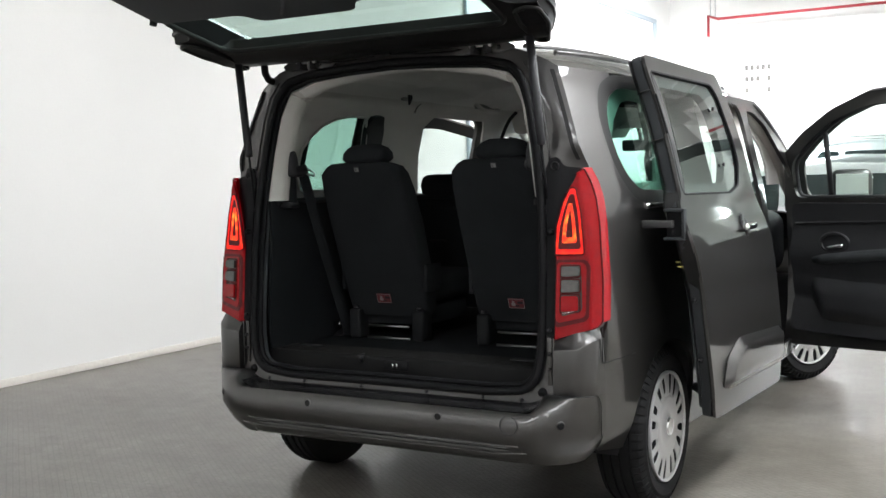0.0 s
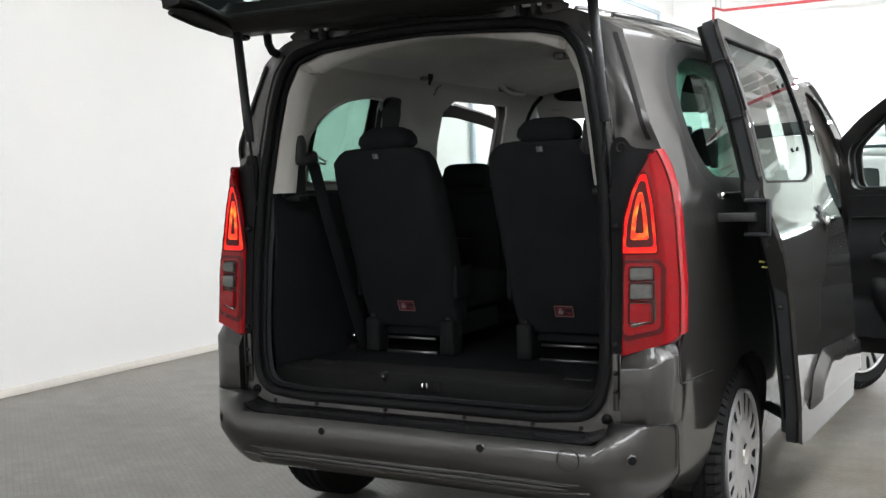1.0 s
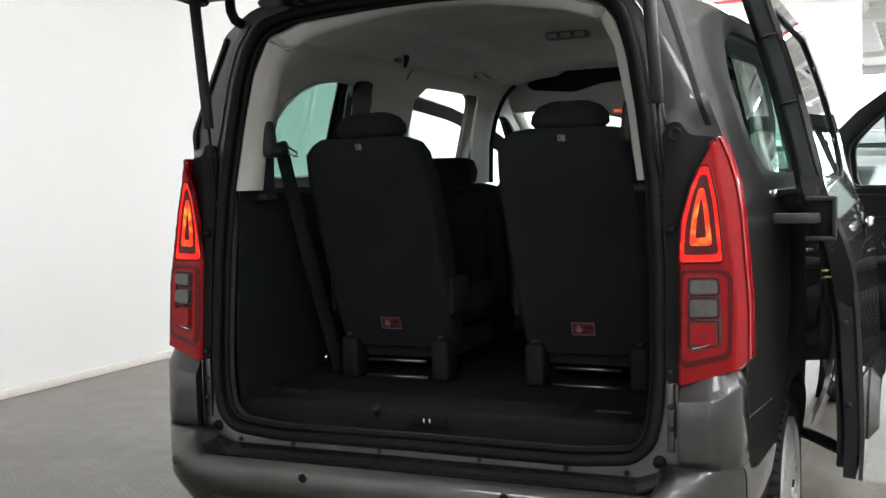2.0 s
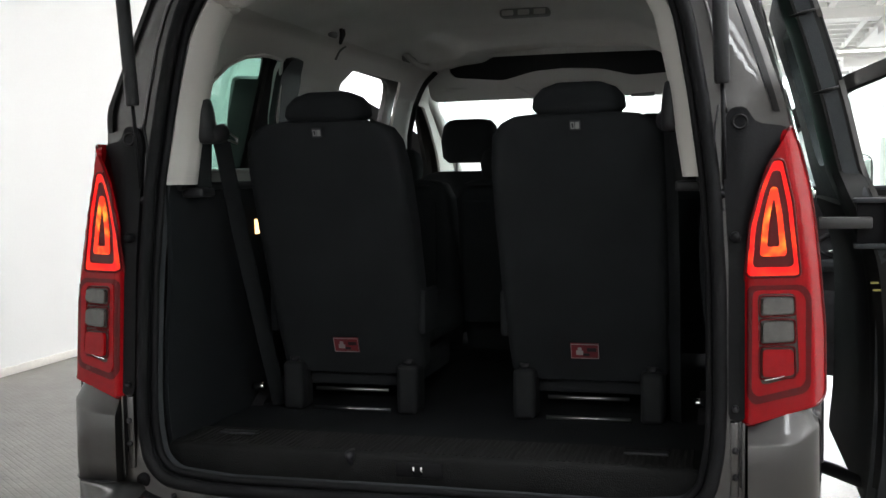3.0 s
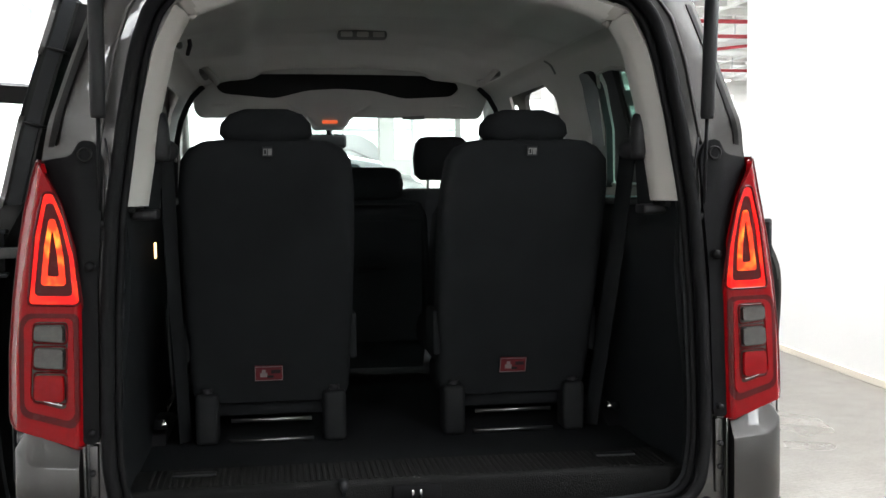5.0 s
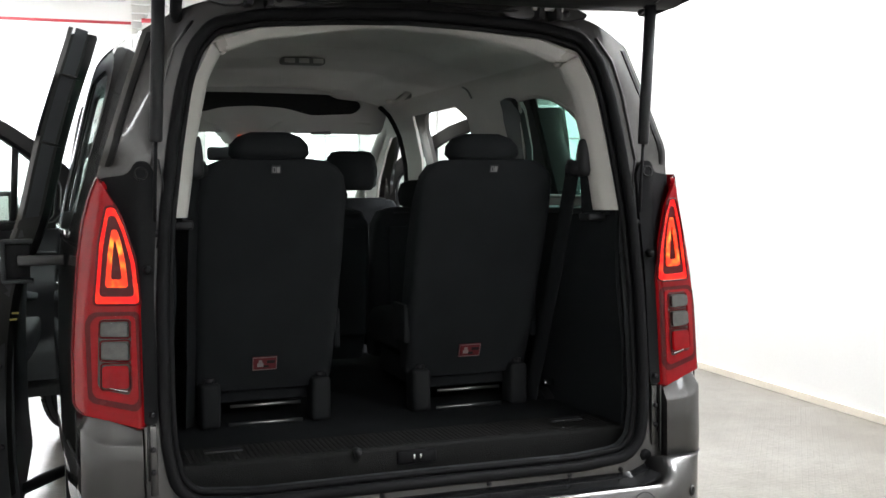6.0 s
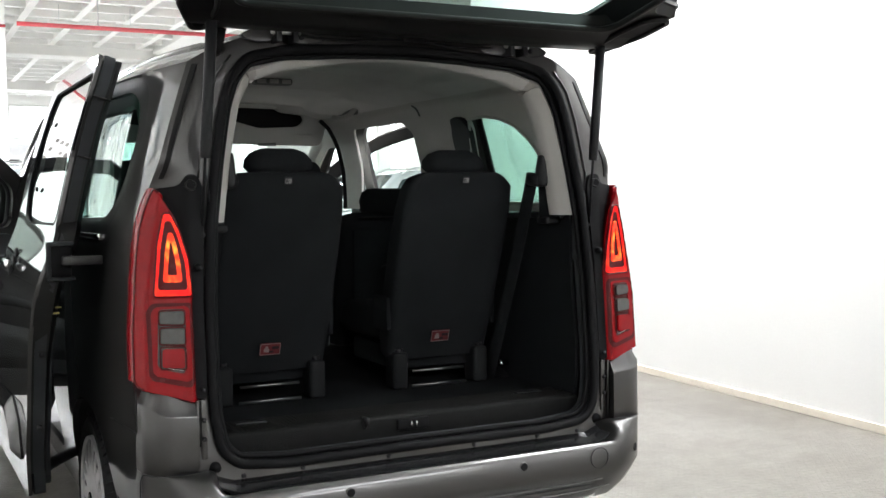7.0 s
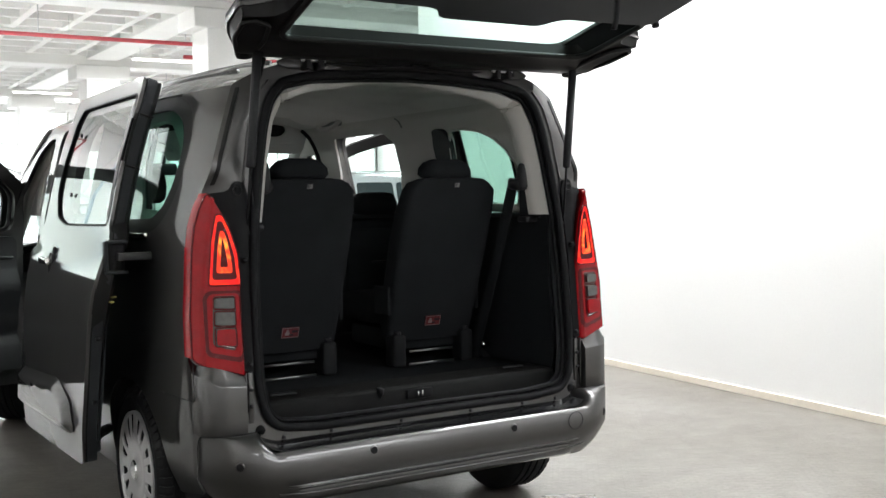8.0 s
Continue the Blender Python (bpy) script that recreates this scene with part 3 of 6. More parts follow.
def parked_car(name, m, paint, length=4.45, width=1.82, height=1.66, label="", rails=True, category="car"):
    """A closed hatchback or SUV: front at y = 0, its length along +y, standing on z = 0."""
    car = empty(name)
    hw = width / 2
    L, H = length, height
    # side outline of the body: (y, z) low edge with wheel arches, then over the bonnet and roof
    f_ax, r_ax, R = 0.19 * L, 0.80 * L, 0.33
    belt = 0.60 * H
    low = [(0.02, 0.32), (0.0, 0.55), (0.06, 0.72 * belt)]

    def sec(y):
        # half width, belt height, and roof height of the section at y
        end = min(1.0, 0.72 + 0.28 * smooth01(y / 0.5), 0.84 + 0.16 * smooth01((L - y) / 0.4))
        return hw * end

    def top(y):
        pts = [(0, 0.46 * H), (0.12, 0.53 * H), (0.22 * L, 0.62 * H), (0.27 * L, 0.655 * H), (0.40 * L, 0.96 * H), (0.55 * L, H), (0.80 * L, 0.975 * H), (0.90 * L, 0.93 * H), (0.975 * L, 0.66 * H), (L, 0.56 * H)]
        return float(np.interp(y, [p[0] for p in pts], [p[1] for p in pts]))

    ys = np.concatenate([np.linspace(0, 0.3, 5), np.linspace(0.35, L - 0.3, 52), np.linspace(L - 0.24, L, 5)])
    rings = []
    for y in ys:
        w, t = sec(y), top(y)
        arch = 0.22
        for ax in (f_ax, r_ax):
            if abs(y - ax) < R + 0.05:
                arch = max(arch, 0.31 + math.sqrt(max(0, (R + 0.05) ** 2 - (y - ax) ** 2)))
        bz = min(belt, t - 0.02)
        tw = w * (1 - 0.26 * max(0.0, (t - bz)) / (H - belt)) if t > belt else w * 0.95
        half = [(w * 0.94, min(arch, bz - 0.05)), (w, max(min(0.36 * H, bz - 0.03), min(arch, bz - 0.04))), (w * 0.985, bz - 0.01), (w * 0.96, bz), (tw + 0.04, t - 0.12 * (t - bz) - 0.015), (tw * 0.85, t - 0.01), (0.0, t)]
        rings.append([(x, y, z) for x, z in half] + [(-x, y, z) for x, z in reversed(half[:-1])])
    body = loft("body", rings, paint, car, closed=False, cap=False)
    verts = [rings[0][i] for i in range(13)]
    mesh_object("front_panel", verts + [(0, 0.0, 0.25)], [tuple(range(13))], paint, car, smooth=False)
    mesh_object("rear_panel", list(rings[-1]), [tuple(reversed(range(13)))], paint, car, smooth=False)
    box("underbody", -hw * 0.9, hw * 0.9, 0.15, L - 0.15, 0.2, 0.42, M["black"], car, 0.03)

    def side_x(y, z):
        w, t = sec(y), top(y)
        bz = min(belt, t - 0.02)
        tw = w * (1 - 0.26 * max(0.0, (t - bz)) / (H - belt)) if t > belt else w * 0.95
        k = min(1, max(0, (z - bz) / max(0.02, 0.88 * (t - bz) - 0.015)))
        return w * 0.96 * (1 - k) + (tw + 0.04) * k

    for s in (-1, 1):
        for y0, y1, dy in ((0.335, 0.47, 0.075), (0.485, 0.66, 0.0), (0.675, 0.85, -0.03)):
            poly = rounded([(y0 * L, belt + 0.03), (y1 * L, belt + 0.03), (y1 * L + (dy if dy < 0 else 0) * L, 0.9 * H), (y0 * L + (dy if dy > 0 else 0) * L, 0.9 * H)], 0.05)
            sheet("side_window", poly, [], 0.09, lambda u, v: (s * (side_x(u, v) + 0.006), u, v), M["dark_glass"], car, flip=s < 0)
        box("door_mirror", s * (hw + 0.02) - 0.09, s * (hw + 0.02) + 0.09, 0.30 * L, 0.30 * L + 0.1, belt + 0.02, belt + 0.17, paint, car, 0.04)
        box("headlamp", s * hw * 0.66 - 0.17, s * hw * 0.66 + 0.17, -0.015, 0.2, 0.42 * H, 0.50 * H, M["headlight"], car, 0.03)
        box("door_handle", s * hw * 0.985 - 0.012, s * hw * 0.985 + 0.012, 0.52 * L, 0.52 * L + 0.2, belt - 0.12, belt - 0.085, paint, car, 0.008)
        for ax in (f_ax, r_ax):
            wheel(car, s * (hw - 0.01), ax, 0.325, s)
        if rails:
            tube("roof_rail", [(s * hw * 0.70, 0.42 * L, top(0.42 * L) - 0.02), (s * hw * 0.70, 0.48 * L, H + 0.035), (s * hw * 0.70, 0.80 * L, H + 0.03), (s * hw * 0.70, 0.87 * L, 0.94 * H)], 0.016, M["steel"], car, 6)
        box("sill_trim", s * hw - 0.02, s * hw + 0.008, 0.28 * L, 0.71 * L, 0.24, 0.36, M["black"], car, 0.02)

    def screen(u, v, lift=0.008):
        y = 0.28 * L + v * 0.115 * L
        return (u * sec(y) * (0.93 - 0.20 * v), y, top(y) + lift - 0.03 * u * u)

    sheet("windscreen", rounded([(-0.92, 0.04), (0.92, 0.04), (0.92, 0.97), (-0.92, 0.97)], 0.08), [], (0.15, 0.12), screen, M["dark_glass"], car)
    box("grille", -hw * 0.45, hw * 0.45, -0.02, 0.05, 0.37 * H, 0.45 * H, M["black_gloss"], car, 0.015)
    box("lower_grille", -hw * 0.62, hw * 0.62, -0.015, 0.06, 0.25, 0.42, M["black"], car, 0.03)
    box("number_plate", -0.26, 0.26, -0.026, -0.01, 0.46, 0.57, M["label_white"], car, 0.004)
    car.matrix_world = m
    return tagged(car, label, category, "parked cars")


# a row parked side-on across the end of the bay, then the cars further in
parked_car("parked_car", pose(-2.45, 9.3, 0, 0, 0, -83), M["white_paint"], 4.1, 1.76, 1.46, "white hatchback parked side-on beyond the bay", False)
parked_car("parked_car", pose(-2.55, 11.7, 0, 0, 0, -83), M["silver_paint"], 4.4, 1.80, 1.58, "silver hatchback parked beside the white one", False)
parked_car("parked_car", pose(-2.80, 14.1, 0, 0, 0, -83), M["silver_paint"], 4.5, 1.84, 1.84, "silver SUV with roof rails, parked by the end wall")
parked_car("parked_car", pose(12.0, 21.3, 0, 0, 0, 90), M["white_paint"], 4.45, 1.84, 1.62, "white SUV parked side-on in the hall", False)
parked_car("parked_car", pose(12.6, 24.6, 0, 0, 0, 90), M["black_paint"], 4.7, 1.86, 1.86, "black high-roofed car parked behind the white one")
parked_car("parked_car", pose(5.2, 15.9, 0, 0, 0, -90), M["silver_paint"], 4.6, 1.84, 1.80, "silver SUV with dark roof rails parked side-on near the columns")


def motorhome(m):
    van2 = empty("motorhome")
    side = rounded([(0.0, 0.45), (5.9, 0.45), (6.1, 0.95), (5.35, 1.75), (5.9, 1.95), (5.85, 2.35), (5.4, 2.62), (0.0, 2.62)], 0.12)
    verts = [(x, -1.1, z) for x, z in side] + [(x, 1.1, z) for x, z in side]
    n = len(side)
    faces = [tuple(range(n)), tuple(reversed(range(n, 2 * n)))] + [(i + n, (i + 1) % n + n, (i + 1) % n, i) for i in range(n)]
    mesh_object("body", verts, faces, M["white_paint"], van2, smooth=False)
    for x0, x1, z0, z1 in ((1.0, 1.8, 1.55, 2.05), (2.6, 3.2, 1.6, 2.0), (4.0, 4.9, 1.95, 2.25)):
        box("side_window", x0, x1, -1.115, -1.09, z0, z1, M["dark_glass"], van2, 0.01)
    box("cab_window", 4.75, 5.4, -1.112, -1.09, 1.15, 1.6, M["dark_glass"], van2, 0.02)
    box("entry_door", 2.0, 2.55, -1.12, -1.09, 0.55, 2.3, M["concrete_white"], van2, 0.01)
    sheet("windscreen", [(-0.95, 0), (0.95, 0), (0.95, 1), (-0.95, 1)], [], 0.3, lambda u, v: (6.02 - 0.62 * v, u, 1.06 + 0.62 * v), M["dark_glass"], van2)
    for y in (-0.95, 0.95):
        for x in (1.3, 5.1):
            spin("wheel", [(-0.1, 0.2), (-0.1, 0.33), (0.1, 0.33), (0.1, 0.2), (0.05, 0.0)], (0, 0, 0), 1, M["tyre"], van2, 24).matrix_local = pose(x, y, 0.33, 0, 0, 90)
    van2.matrix_world = m
    tagged(van2, "white motorhome with an overcab roof parked deep in the hall", "motorhome")


motorhome(pose(-3.6, 25.5, 0))


# ---- the people carrier: its rear stands at y = 0, it points along +y ----
van = empty("people_carrier")
tagged(van, "dark grey people carrier, tailgate and side doors open, tail lamps lit", "car")
SIDE_Z = [0.2, 0.40, 0.6, 0.85, 1.05, 1.25, 1.45, 1.6, 1.74, 1.80]
SIDE_X = [0.85, 0.885, 0.915, 0.92, 0.915, 0.89, 0.845, 0.81, 0.77, 0.74]
CORNER_Z = [0.2, 0.32, 0.36, 0.42, 0.5, 0.8, 0.97, 1.10, 1.27, 1.37, 1.5, 1.6, 1.68, 1.74]
CORNER_X = [0.78, 0.79, 0.822, 0.855, 0.8630, 0.8632, 0.858, 0.847, 0.827, 0.803, 0.763, 0.730, 0.702, 0.680]


def smooth_curve(xs, ys):
    """A smooth line through the points, with no overshoot."""
    xs, ys = np.array(xs, float), np.array(ys, float)
    h, d = np.diff(xs), np.diff(ys) / np.diff(xs)
    m = np.concatenate([[d[0]], np.where(d[1:] * d[:-1] > 0, 2 * d[1:] * d[:-1] / np.where(d[1:] + d[:-1] == 0, 1, d[1:] + d[:-1]), 0.0), [d[-1]]])

    def at_point(x):
        x = min(max(x, xs[0]), xs[-1])
        i = min(int(np.searchsorted(xs, x, side="right")) - 1, len(h) - 1)
        t = (x - xs[i]) / h[i]
        return float(ys[i] * (1 + 2 * t) * (1 - t) ** 2 + m[i] * h[i] * t * (1 - t) ** 2 + ys[i + 1] * t * t * (3 - 2 * t) + m[i + 1] * h[i] * t * t * (t - 1))
    return at_point


bx = smooth_curve(SIDE_Z, SIDE_X)
cx = smooth_curve(CORNER_Z, CORNER_X)


def rear_y(x, z):
    a = abs(x)
    # above the lamps the pillar turns away forwards beside the opening
    turn = max(0.0, a - float(np.interp(z, [1.37, 1.49, 1.61, 1.70, 1.77, 1.84], [0.81, 0.725, 0.662, 0.612, 0.575, 0.54])))
    return 0.09 * (z - 0.77) + 0.55 * max(0.0, a - 0.71) * (1 - smooth01((z - 1.37) / 0.1)) + 0.45 * turn * turn / (turn + 0.012)


BUMP_R, BUMP_X, BUMP_Y = 0.245, 0.62, 0.099


def plan_y(x):
    """The bumper's rear face in plan, with its rounded corner."""
    a = abs(x)
    return BUMP_Y - BUMP_R if a < BUMP_X else BUMP_Y - math.sqrt(max(0.0, BUMP_R ** 2 - (a - BUMP_X) ** 2))


def corner_y(x, z):
    """Where the flank begins: above the ledge behind the lamp, below it at the bumper's joint."""
    w = min(1.0, max(0.0, (0.815 - z) / 0.03))
    return (1 - w) * rear_y(x, z) + w * 0.070


def side_x(y, z):
    c = cx(z)
    t = min(1.0, max(0.0, (y - rear_y(c, z)) / 1.15))
    x = c + (bx(z) - c) * (1 - (1 - t) ** 2.3)
    return x * (1 - 0.16 * max(0.0, (y - 3.85) / 0.7) ** 2)


roof_z = smooth_curve([0.0, 0.15, 0.6, 1.2, 2.0, 2.4, 2.6], [1.845, 1.855, 1.885, 1.90, 1.89, 1.865, 1.84])


def arch(c, r, a0, a1, n=18):
    return [(c + r * math.cos(radians(a0 + (a1 - a0) * i / n)), 0.315 + r * math.sin(radians(a0 + (a1 - a0) * i / n))) for i in range(n + 1)]


REAR_AX, FRONT_AX = 0.685, 3.68
QUARTER = rounded([(0.54, 1.685), (0.42, 1.645), (0.350, 1.55), (0.350, 1.43), (0.405, 1.335), (0.49, 1.285), (0.95, 1.275), (0.98, 1.685)], 0.05)
Q_BIG = rounded([(0.50, 1.735), (0.36, 1.685), (0.283, 1.57), (0.285, 1.42), (0.35, 1.30), (0.46, 1.236), (0.98, 1.226), (1.01, 1.735)], 0.06)
SLIDE_HOLE = rounded([(1.38, 0.36), (2.24, 0.34), (2.24, 1.70), (1.40, 1.71)], 0.09)
FRONT_HOLE = rounded([(2.34, 0.34), (3.12, 0.34), (3.22, 0.60), (3.20, 1.18), (3.06, 1.37), (2.72, 1.61), (2.52, 1.67), (2.36, 1.68)], 0.05)
z_edge = [(corner_y(cx(z), z), z) for z in np.linspace(1.74, 0.36, 40)]
outline = ([(0.28, 0.32)] + arch(REAR_AX, 0.365, 180, 0) + [(1.07, 0.25), (3.28, 0.24)] + arch(FRONT_AX, 0.375, 180, 0)
           + [(4.08, 0.27), (4.45, 0.30), (4.5, 0.80), (4.35, 0.98), (3.75, 1.10), (3.22, 1.40), (2.80, 1.68), (2.58, 1.74)] + z_edge)
for s in (-1, 1):
    sheet("body_side", outline, [Q_BIG, SLIDE_HOLE, FRONT_HOLE], (0.028, 0.026), lambda u, v: (s * side_x(u, v), u, v), M["paint"], van, 0.02, flip=s < 0)
    sheet("quarter_window", QUARTER, [], 0.05, lambda u, v: (s * (side_x(u, v) - 0.012), u, v), M["glass_deep"], van, 0.0, "green tinted fixed side glass", flip=s < 0)
    sheet("window_border", Q_BIG, [QUARTER], (0.014, 0.013), lambda u, v: (s * (side_x(u, v) - 0.004), u, v), M["gate_black"], van, 0.006, "black border of the side glass", flip=s < 0)
    tube("door_rail", [(s * (side_x(y, 1.222) + 0.004), y, 1.222) for y in np.linspace(0.50, 1.36, 12)], 0.011, M["chrome"], van, 8, "bright sliding-door rail", squash=(0.5, 1.0))
    # wheel housings
    for ax in (REAR_AX, FRONT_AX):
        pts = arch(ax, 0.37, 185, -5)
        loft("wheel_housing", [[(s * side_x(y, max(z, 0.3)) - s * 0.015, y, z) for y, z in pts], [(s * 0.6, y, z) for y, z in pts]], M["black"], van, closed=False, cap=False, flip=s < 0)
        mesh_object("wheel_housing", [(s * 0.6, y, z) for y, z in pts], [tuple(range(len(pts)))], M["black"], van)


def roof(u, v):
    w = side_x(u, 1.74)
    z = roof_z(u) - (roof_z(u) - 1.74) * abs(v) ** 4
    return (v * w, max(u, rear_y(v * w, z) + 0.002), z)


sheet("roof", [(0.125, -1), (2.58, -1), (2.58, 1), (0.125, 1)], [], (0.08, 0.06), roof, M["paint"], van, 0.015, flip=True)
for s in (-1, 1):
    for v in (0.62, 0.80):
        tube("roof_rib", [tuple(np.array(roof(y, s * v)) + (0, 0, 0.001)) for y in np.linspace(0.35, 2.5, 24)], 0.012, M["paint"], van, 6)


# windscreen, bonnet, nose
def screen(u, v):
    y = 2.60 + 1.20 * v
    z = 1.835 - 0.72 * v + 0.05 * math.sin(math.pi * v) - 0.09 * abs(u) ** 3 * (1 - v)
    return (u * (0.755 + 0.07 * v), y - 0.06 * u * u, z)


sheet("windscreen", [(-1, 0), (1, 0), (1, 1), (-1, 1)], [], (0.1, 0.1), screen, M["glass"], van, 0.0, "clear windscreen", flip=True)
for s in (-1, 1):
    tube("windscreen_pillar", [tuple(np.array(screen(s, v)) + (s * 0.015, 0, 0)) for v in np.linspace(0.04, 1.02, 10)], [0.014, 0.024, 0.03, 0.034, 0.035, 0.035, 0.035, 0.035, 0.035, 0.035], M["paint"], van, 8)
for s in (-1, 1):
    tube("pillar_trim", [tuple(np.array(screen(s, v)) + (-s * 0.035, -0.045, -0.015)) for v in np.linspace(0.0, 0.98, 12)], 0.040, M["trim_light"], van, 10, "pale grey windscreen pillar trim")
sheet("bonnet", [(-1, 0), (1, 0), (1, 1), (-1, 1)], [], (0.1, 0.1), lambda u, v: (u * (0.86 - 0.1 * v), 3.74 + 0.76 * v - 0.08 * u * u, 1.10 - 0.12 * v - 0.10 * v ** 3 - 0.05 * u ** 4), M["paint"], van, 0.01, flip=True)
sheet("front_panel", [(-1, 0), (1, 0), (1, 1), (-1, 1)], [], (0.1, 0.1), lambda u, v: (u * 0.80, 4.52 - 0.12 * u * u, 0.25 + 0.62 * v), M["paint"], van, 0.01)
box("underbody", -0.58, 0.58, 0.35, 4.3, 0.26, 0.36, M["black"], van, 0.03)
box("bumper_core", -0.66, 0.66, 0.0, 0.3, 0.345, 0.5, M["black"], van, 0.05)

# ---- rear frame round the opening ----
HALF = [(0.0, 0.556), (0.45, 0.554), (0.60, 0.568), (0.650, 0.615), (0.668, 0.71), (0.672, 0.81), (0.670, 1.05), (0.657, 1.27), (0.632, 1.45), (0.606, 1.60), (0.575, 1.70), (0.52, 1.765), (0.40, 1.792), (0.2, 1.805)]
OPEN = HALF + [(0.0, 1.812)] + [(-x, z) for x, z in reversed(HALF[1:])]
OPEN = rounded(OPEN, 0.03, 3)
rim = [(cx(z), z) for z in np.linspace(0.45, 1.74, 24)]
rim += [(a * 0.68, 1.855 - 0.115 * a ** 4) for a in np.linspace(0.98, 0.0, 14)]
rim = rim + [(-x, z) for x, z in reversed(rim[:-1])]
sheet("rear_frame", rim, [OPEN], 0.02, lambda u, v: (u, rear_y(u, v), v), M["paint"], van, 0.02)


def inset(poly, d):
    p = np.array(poly, float)
    t = np.roll(p, -1, 0) - np.roll(p, 1, 0)
    t /= np.maximum(np.linalg.norm(t, axis=1), 1e-9)[:, None]
    return [tuple(q) for q in p + np.stack([-t[:, 1], t[:, 0]], 1) * d]


tube("door_seal", [(x, rear_y(x, z) - 0.012, z) for x, z in inset(OPEN, 0.010)], 0.015, M["rubber"], van, 10, "thick black rubber seal", True)
tube("seal_lip", [(x, rear_y(x, z) + 0.008, z) for x, z in inset(OPEN, 0.030)], 0.009, M["rubber"], van, 8, "", True)
# the channel between frame and trim
ring_a = [(x, rear_y(x, z) + 0.005, z) for x, z in inset(OPEN, 0.004)]
ring_b = [(x, rear_y(x, z) + 0.04, z) for x, z in inset(OPEN, 0.034)]
loft("opening_channel", [ring_a + ring_a[:1], ring_b + ring_b[:1]], M["trim_dark"], van, closed=False, cap=False)
for s in (-1, 1):
    # rain gutter lines along the rear pillar
    for off, r in ((0.034, 0.004),):
        pts = [(s * (float(np.interp(z, [0.8, 1.05, 1.27, 1.45, 1.60, 1.70, 1.77], [0.672, 0.670, 0.657, 0.632, 0.606, 0.575, 0.52])) + off), z) for z in np.linspace(1.40, 1.76, 12)]
        tube("gutter", [(x, rear_y(x, z) - 0.003, z) for x, z in pts], r, M["paint"], van, 6)
    # black channel down the outside of the pillar
    zz = np.linspace(1.40, 1.73, 16)
    ed = [(float(np.interp(z, CORNER_Z, CORNER_X)) - 0.014, z) for z in zz]
    sheet("pillar_channel", [(s * x, z) for x, z in ed] + [(s * (x - 0.014), z) for x, z in reversed(ed)], [], 0.010, lambda u, v: (u, rear_y(u, v) - 0.003, v), M["gate_black"], van, 0.006, "black drain channel", flip=s < 0)
    # black lamp carrier between seal and lamp
    car_poly = rounded([(0.678, 0.775), (0.712, 0.775), (0.712, 1.06), (0.728, 1.18), (0.762, 1.30), (0.798, 1.370), (0.730, 1.378), (0.712, 1.412), (0.680, 1.410), (0.664, 1.37), (0.668, 1.27), (0.678, 1.10)], 0.014)
    sheet("lamp_carrier", [(s * x, z) for x, z in car_poly], [], 0.014, lambda u, v: (u, rear_y(u, v) - 0.018, v), M["rubber"], van, 0.03)
    # flush dark disc in place of the socket's hole and the shade in it
    hole = [(s * (0.700 + 0.014 * math.cos(a)), 1.380 + 0.014 * math.sin(a)) for a in np.linspace(0, 2 * math.pi, 21)[:-1]]
    sheet("socket_shade", hole, [], 0.005, lambda u, v: (u, rear_y(u, v) - 0.0192, v), M["rubber"], van, 0.002)
    tube("socket_rim", [(u, rear_y(u, v) - 0.020, v) for u, v in hole], 0.0028, M["gate_black"], van, 6, closed=True)
    tube("pressed_loop", [(s * x, rear_y(x, z) - 0.001, z) for x, z in rounded([(0.668, 1.248), (0.700, 1.262), (0.702, 1.330), (0.690, 1.348), (0.666, 1.352)], 0.012, 4)], 0.0045, M["paint"], van, 6, closed=True)
    tube("buffer", [(s * 0.692, 0.035, 1.147), (s * 0.692, 0.0, 1.147), (s * 0.692, -0.008, 1.147)], [0.011, 0.011, 0.007], M["rubber"], van, 12)
    for z in (0.80, 0.715, 0.66):
        tube("fixing", [(s * 0.692, -0.015, z), (s * 0.692, -0.027, z)], 0.007, M["black"], van, 10)
    tube("drain_plug", [(s * 0.66, 0.0, 0.578), (s * 0.662, -0.022, 0.572)], 0.017, M["rubber"], van, 14)
    # black block filling the gap beside the corner panel, for the shade in it
    box("gap_shade", s * 0.702 - 0.012, s * 0.702 + 0.012, -0.012, 0.03, 0.575, 0.775, M["black_gloss"], van, 0.003)

# ---- tail lamps ----
LAMP = [(0.800, 1.372), (0.818, 1.325), (0.835, 1.262), (0.848, 1.18), (0.857, 1.09), (0.867, 0.965), (0.868, 0.828), (0.858, 0.812), (0.707, 0.768), (0.707, 0.917), (0.709, 1.057), (0.720, 1.175), (0.751, 1.281)]
UPPER_O = rounded([(0.763, 1.302), (0.784, 1.302), (0.803, 1.217), (0.818, 1.068), (0.712, 1.067), (0.719, 1.166), (0.741, 1.251)], 0.012)
UPPER_I = rounded([(0.763, 1.280), (0.779, 1.280), (0.793, 1.207), (0.806, 1.087), (0.724, 1.086), (0.731, 1.166), (0.747, 1.236)], 0.012)
LOOP_O = rounded([(0.761, 1.247), (0.772, 1.247), (0.782, 1.193), (0.791, 1.109), (0.739, 1.108), (0.744, 1.168), (0.752, 1.215)], 0.009)
LOOP_I = rounded([(0.764, 1.222), (0.768, 1.222), (0.773, 1.183), (0.778, 1.128), (0.752, 1.127), (0.756, 1.173)], 0.005)
LOW_O = rounded([(0.714, 1.050), (0.824, 1.051), (0.839, 1.029), (0.837, 0.850), (0.827, 0.836), (0.727, 0.812), (0.713, 0.829)], 0.016)
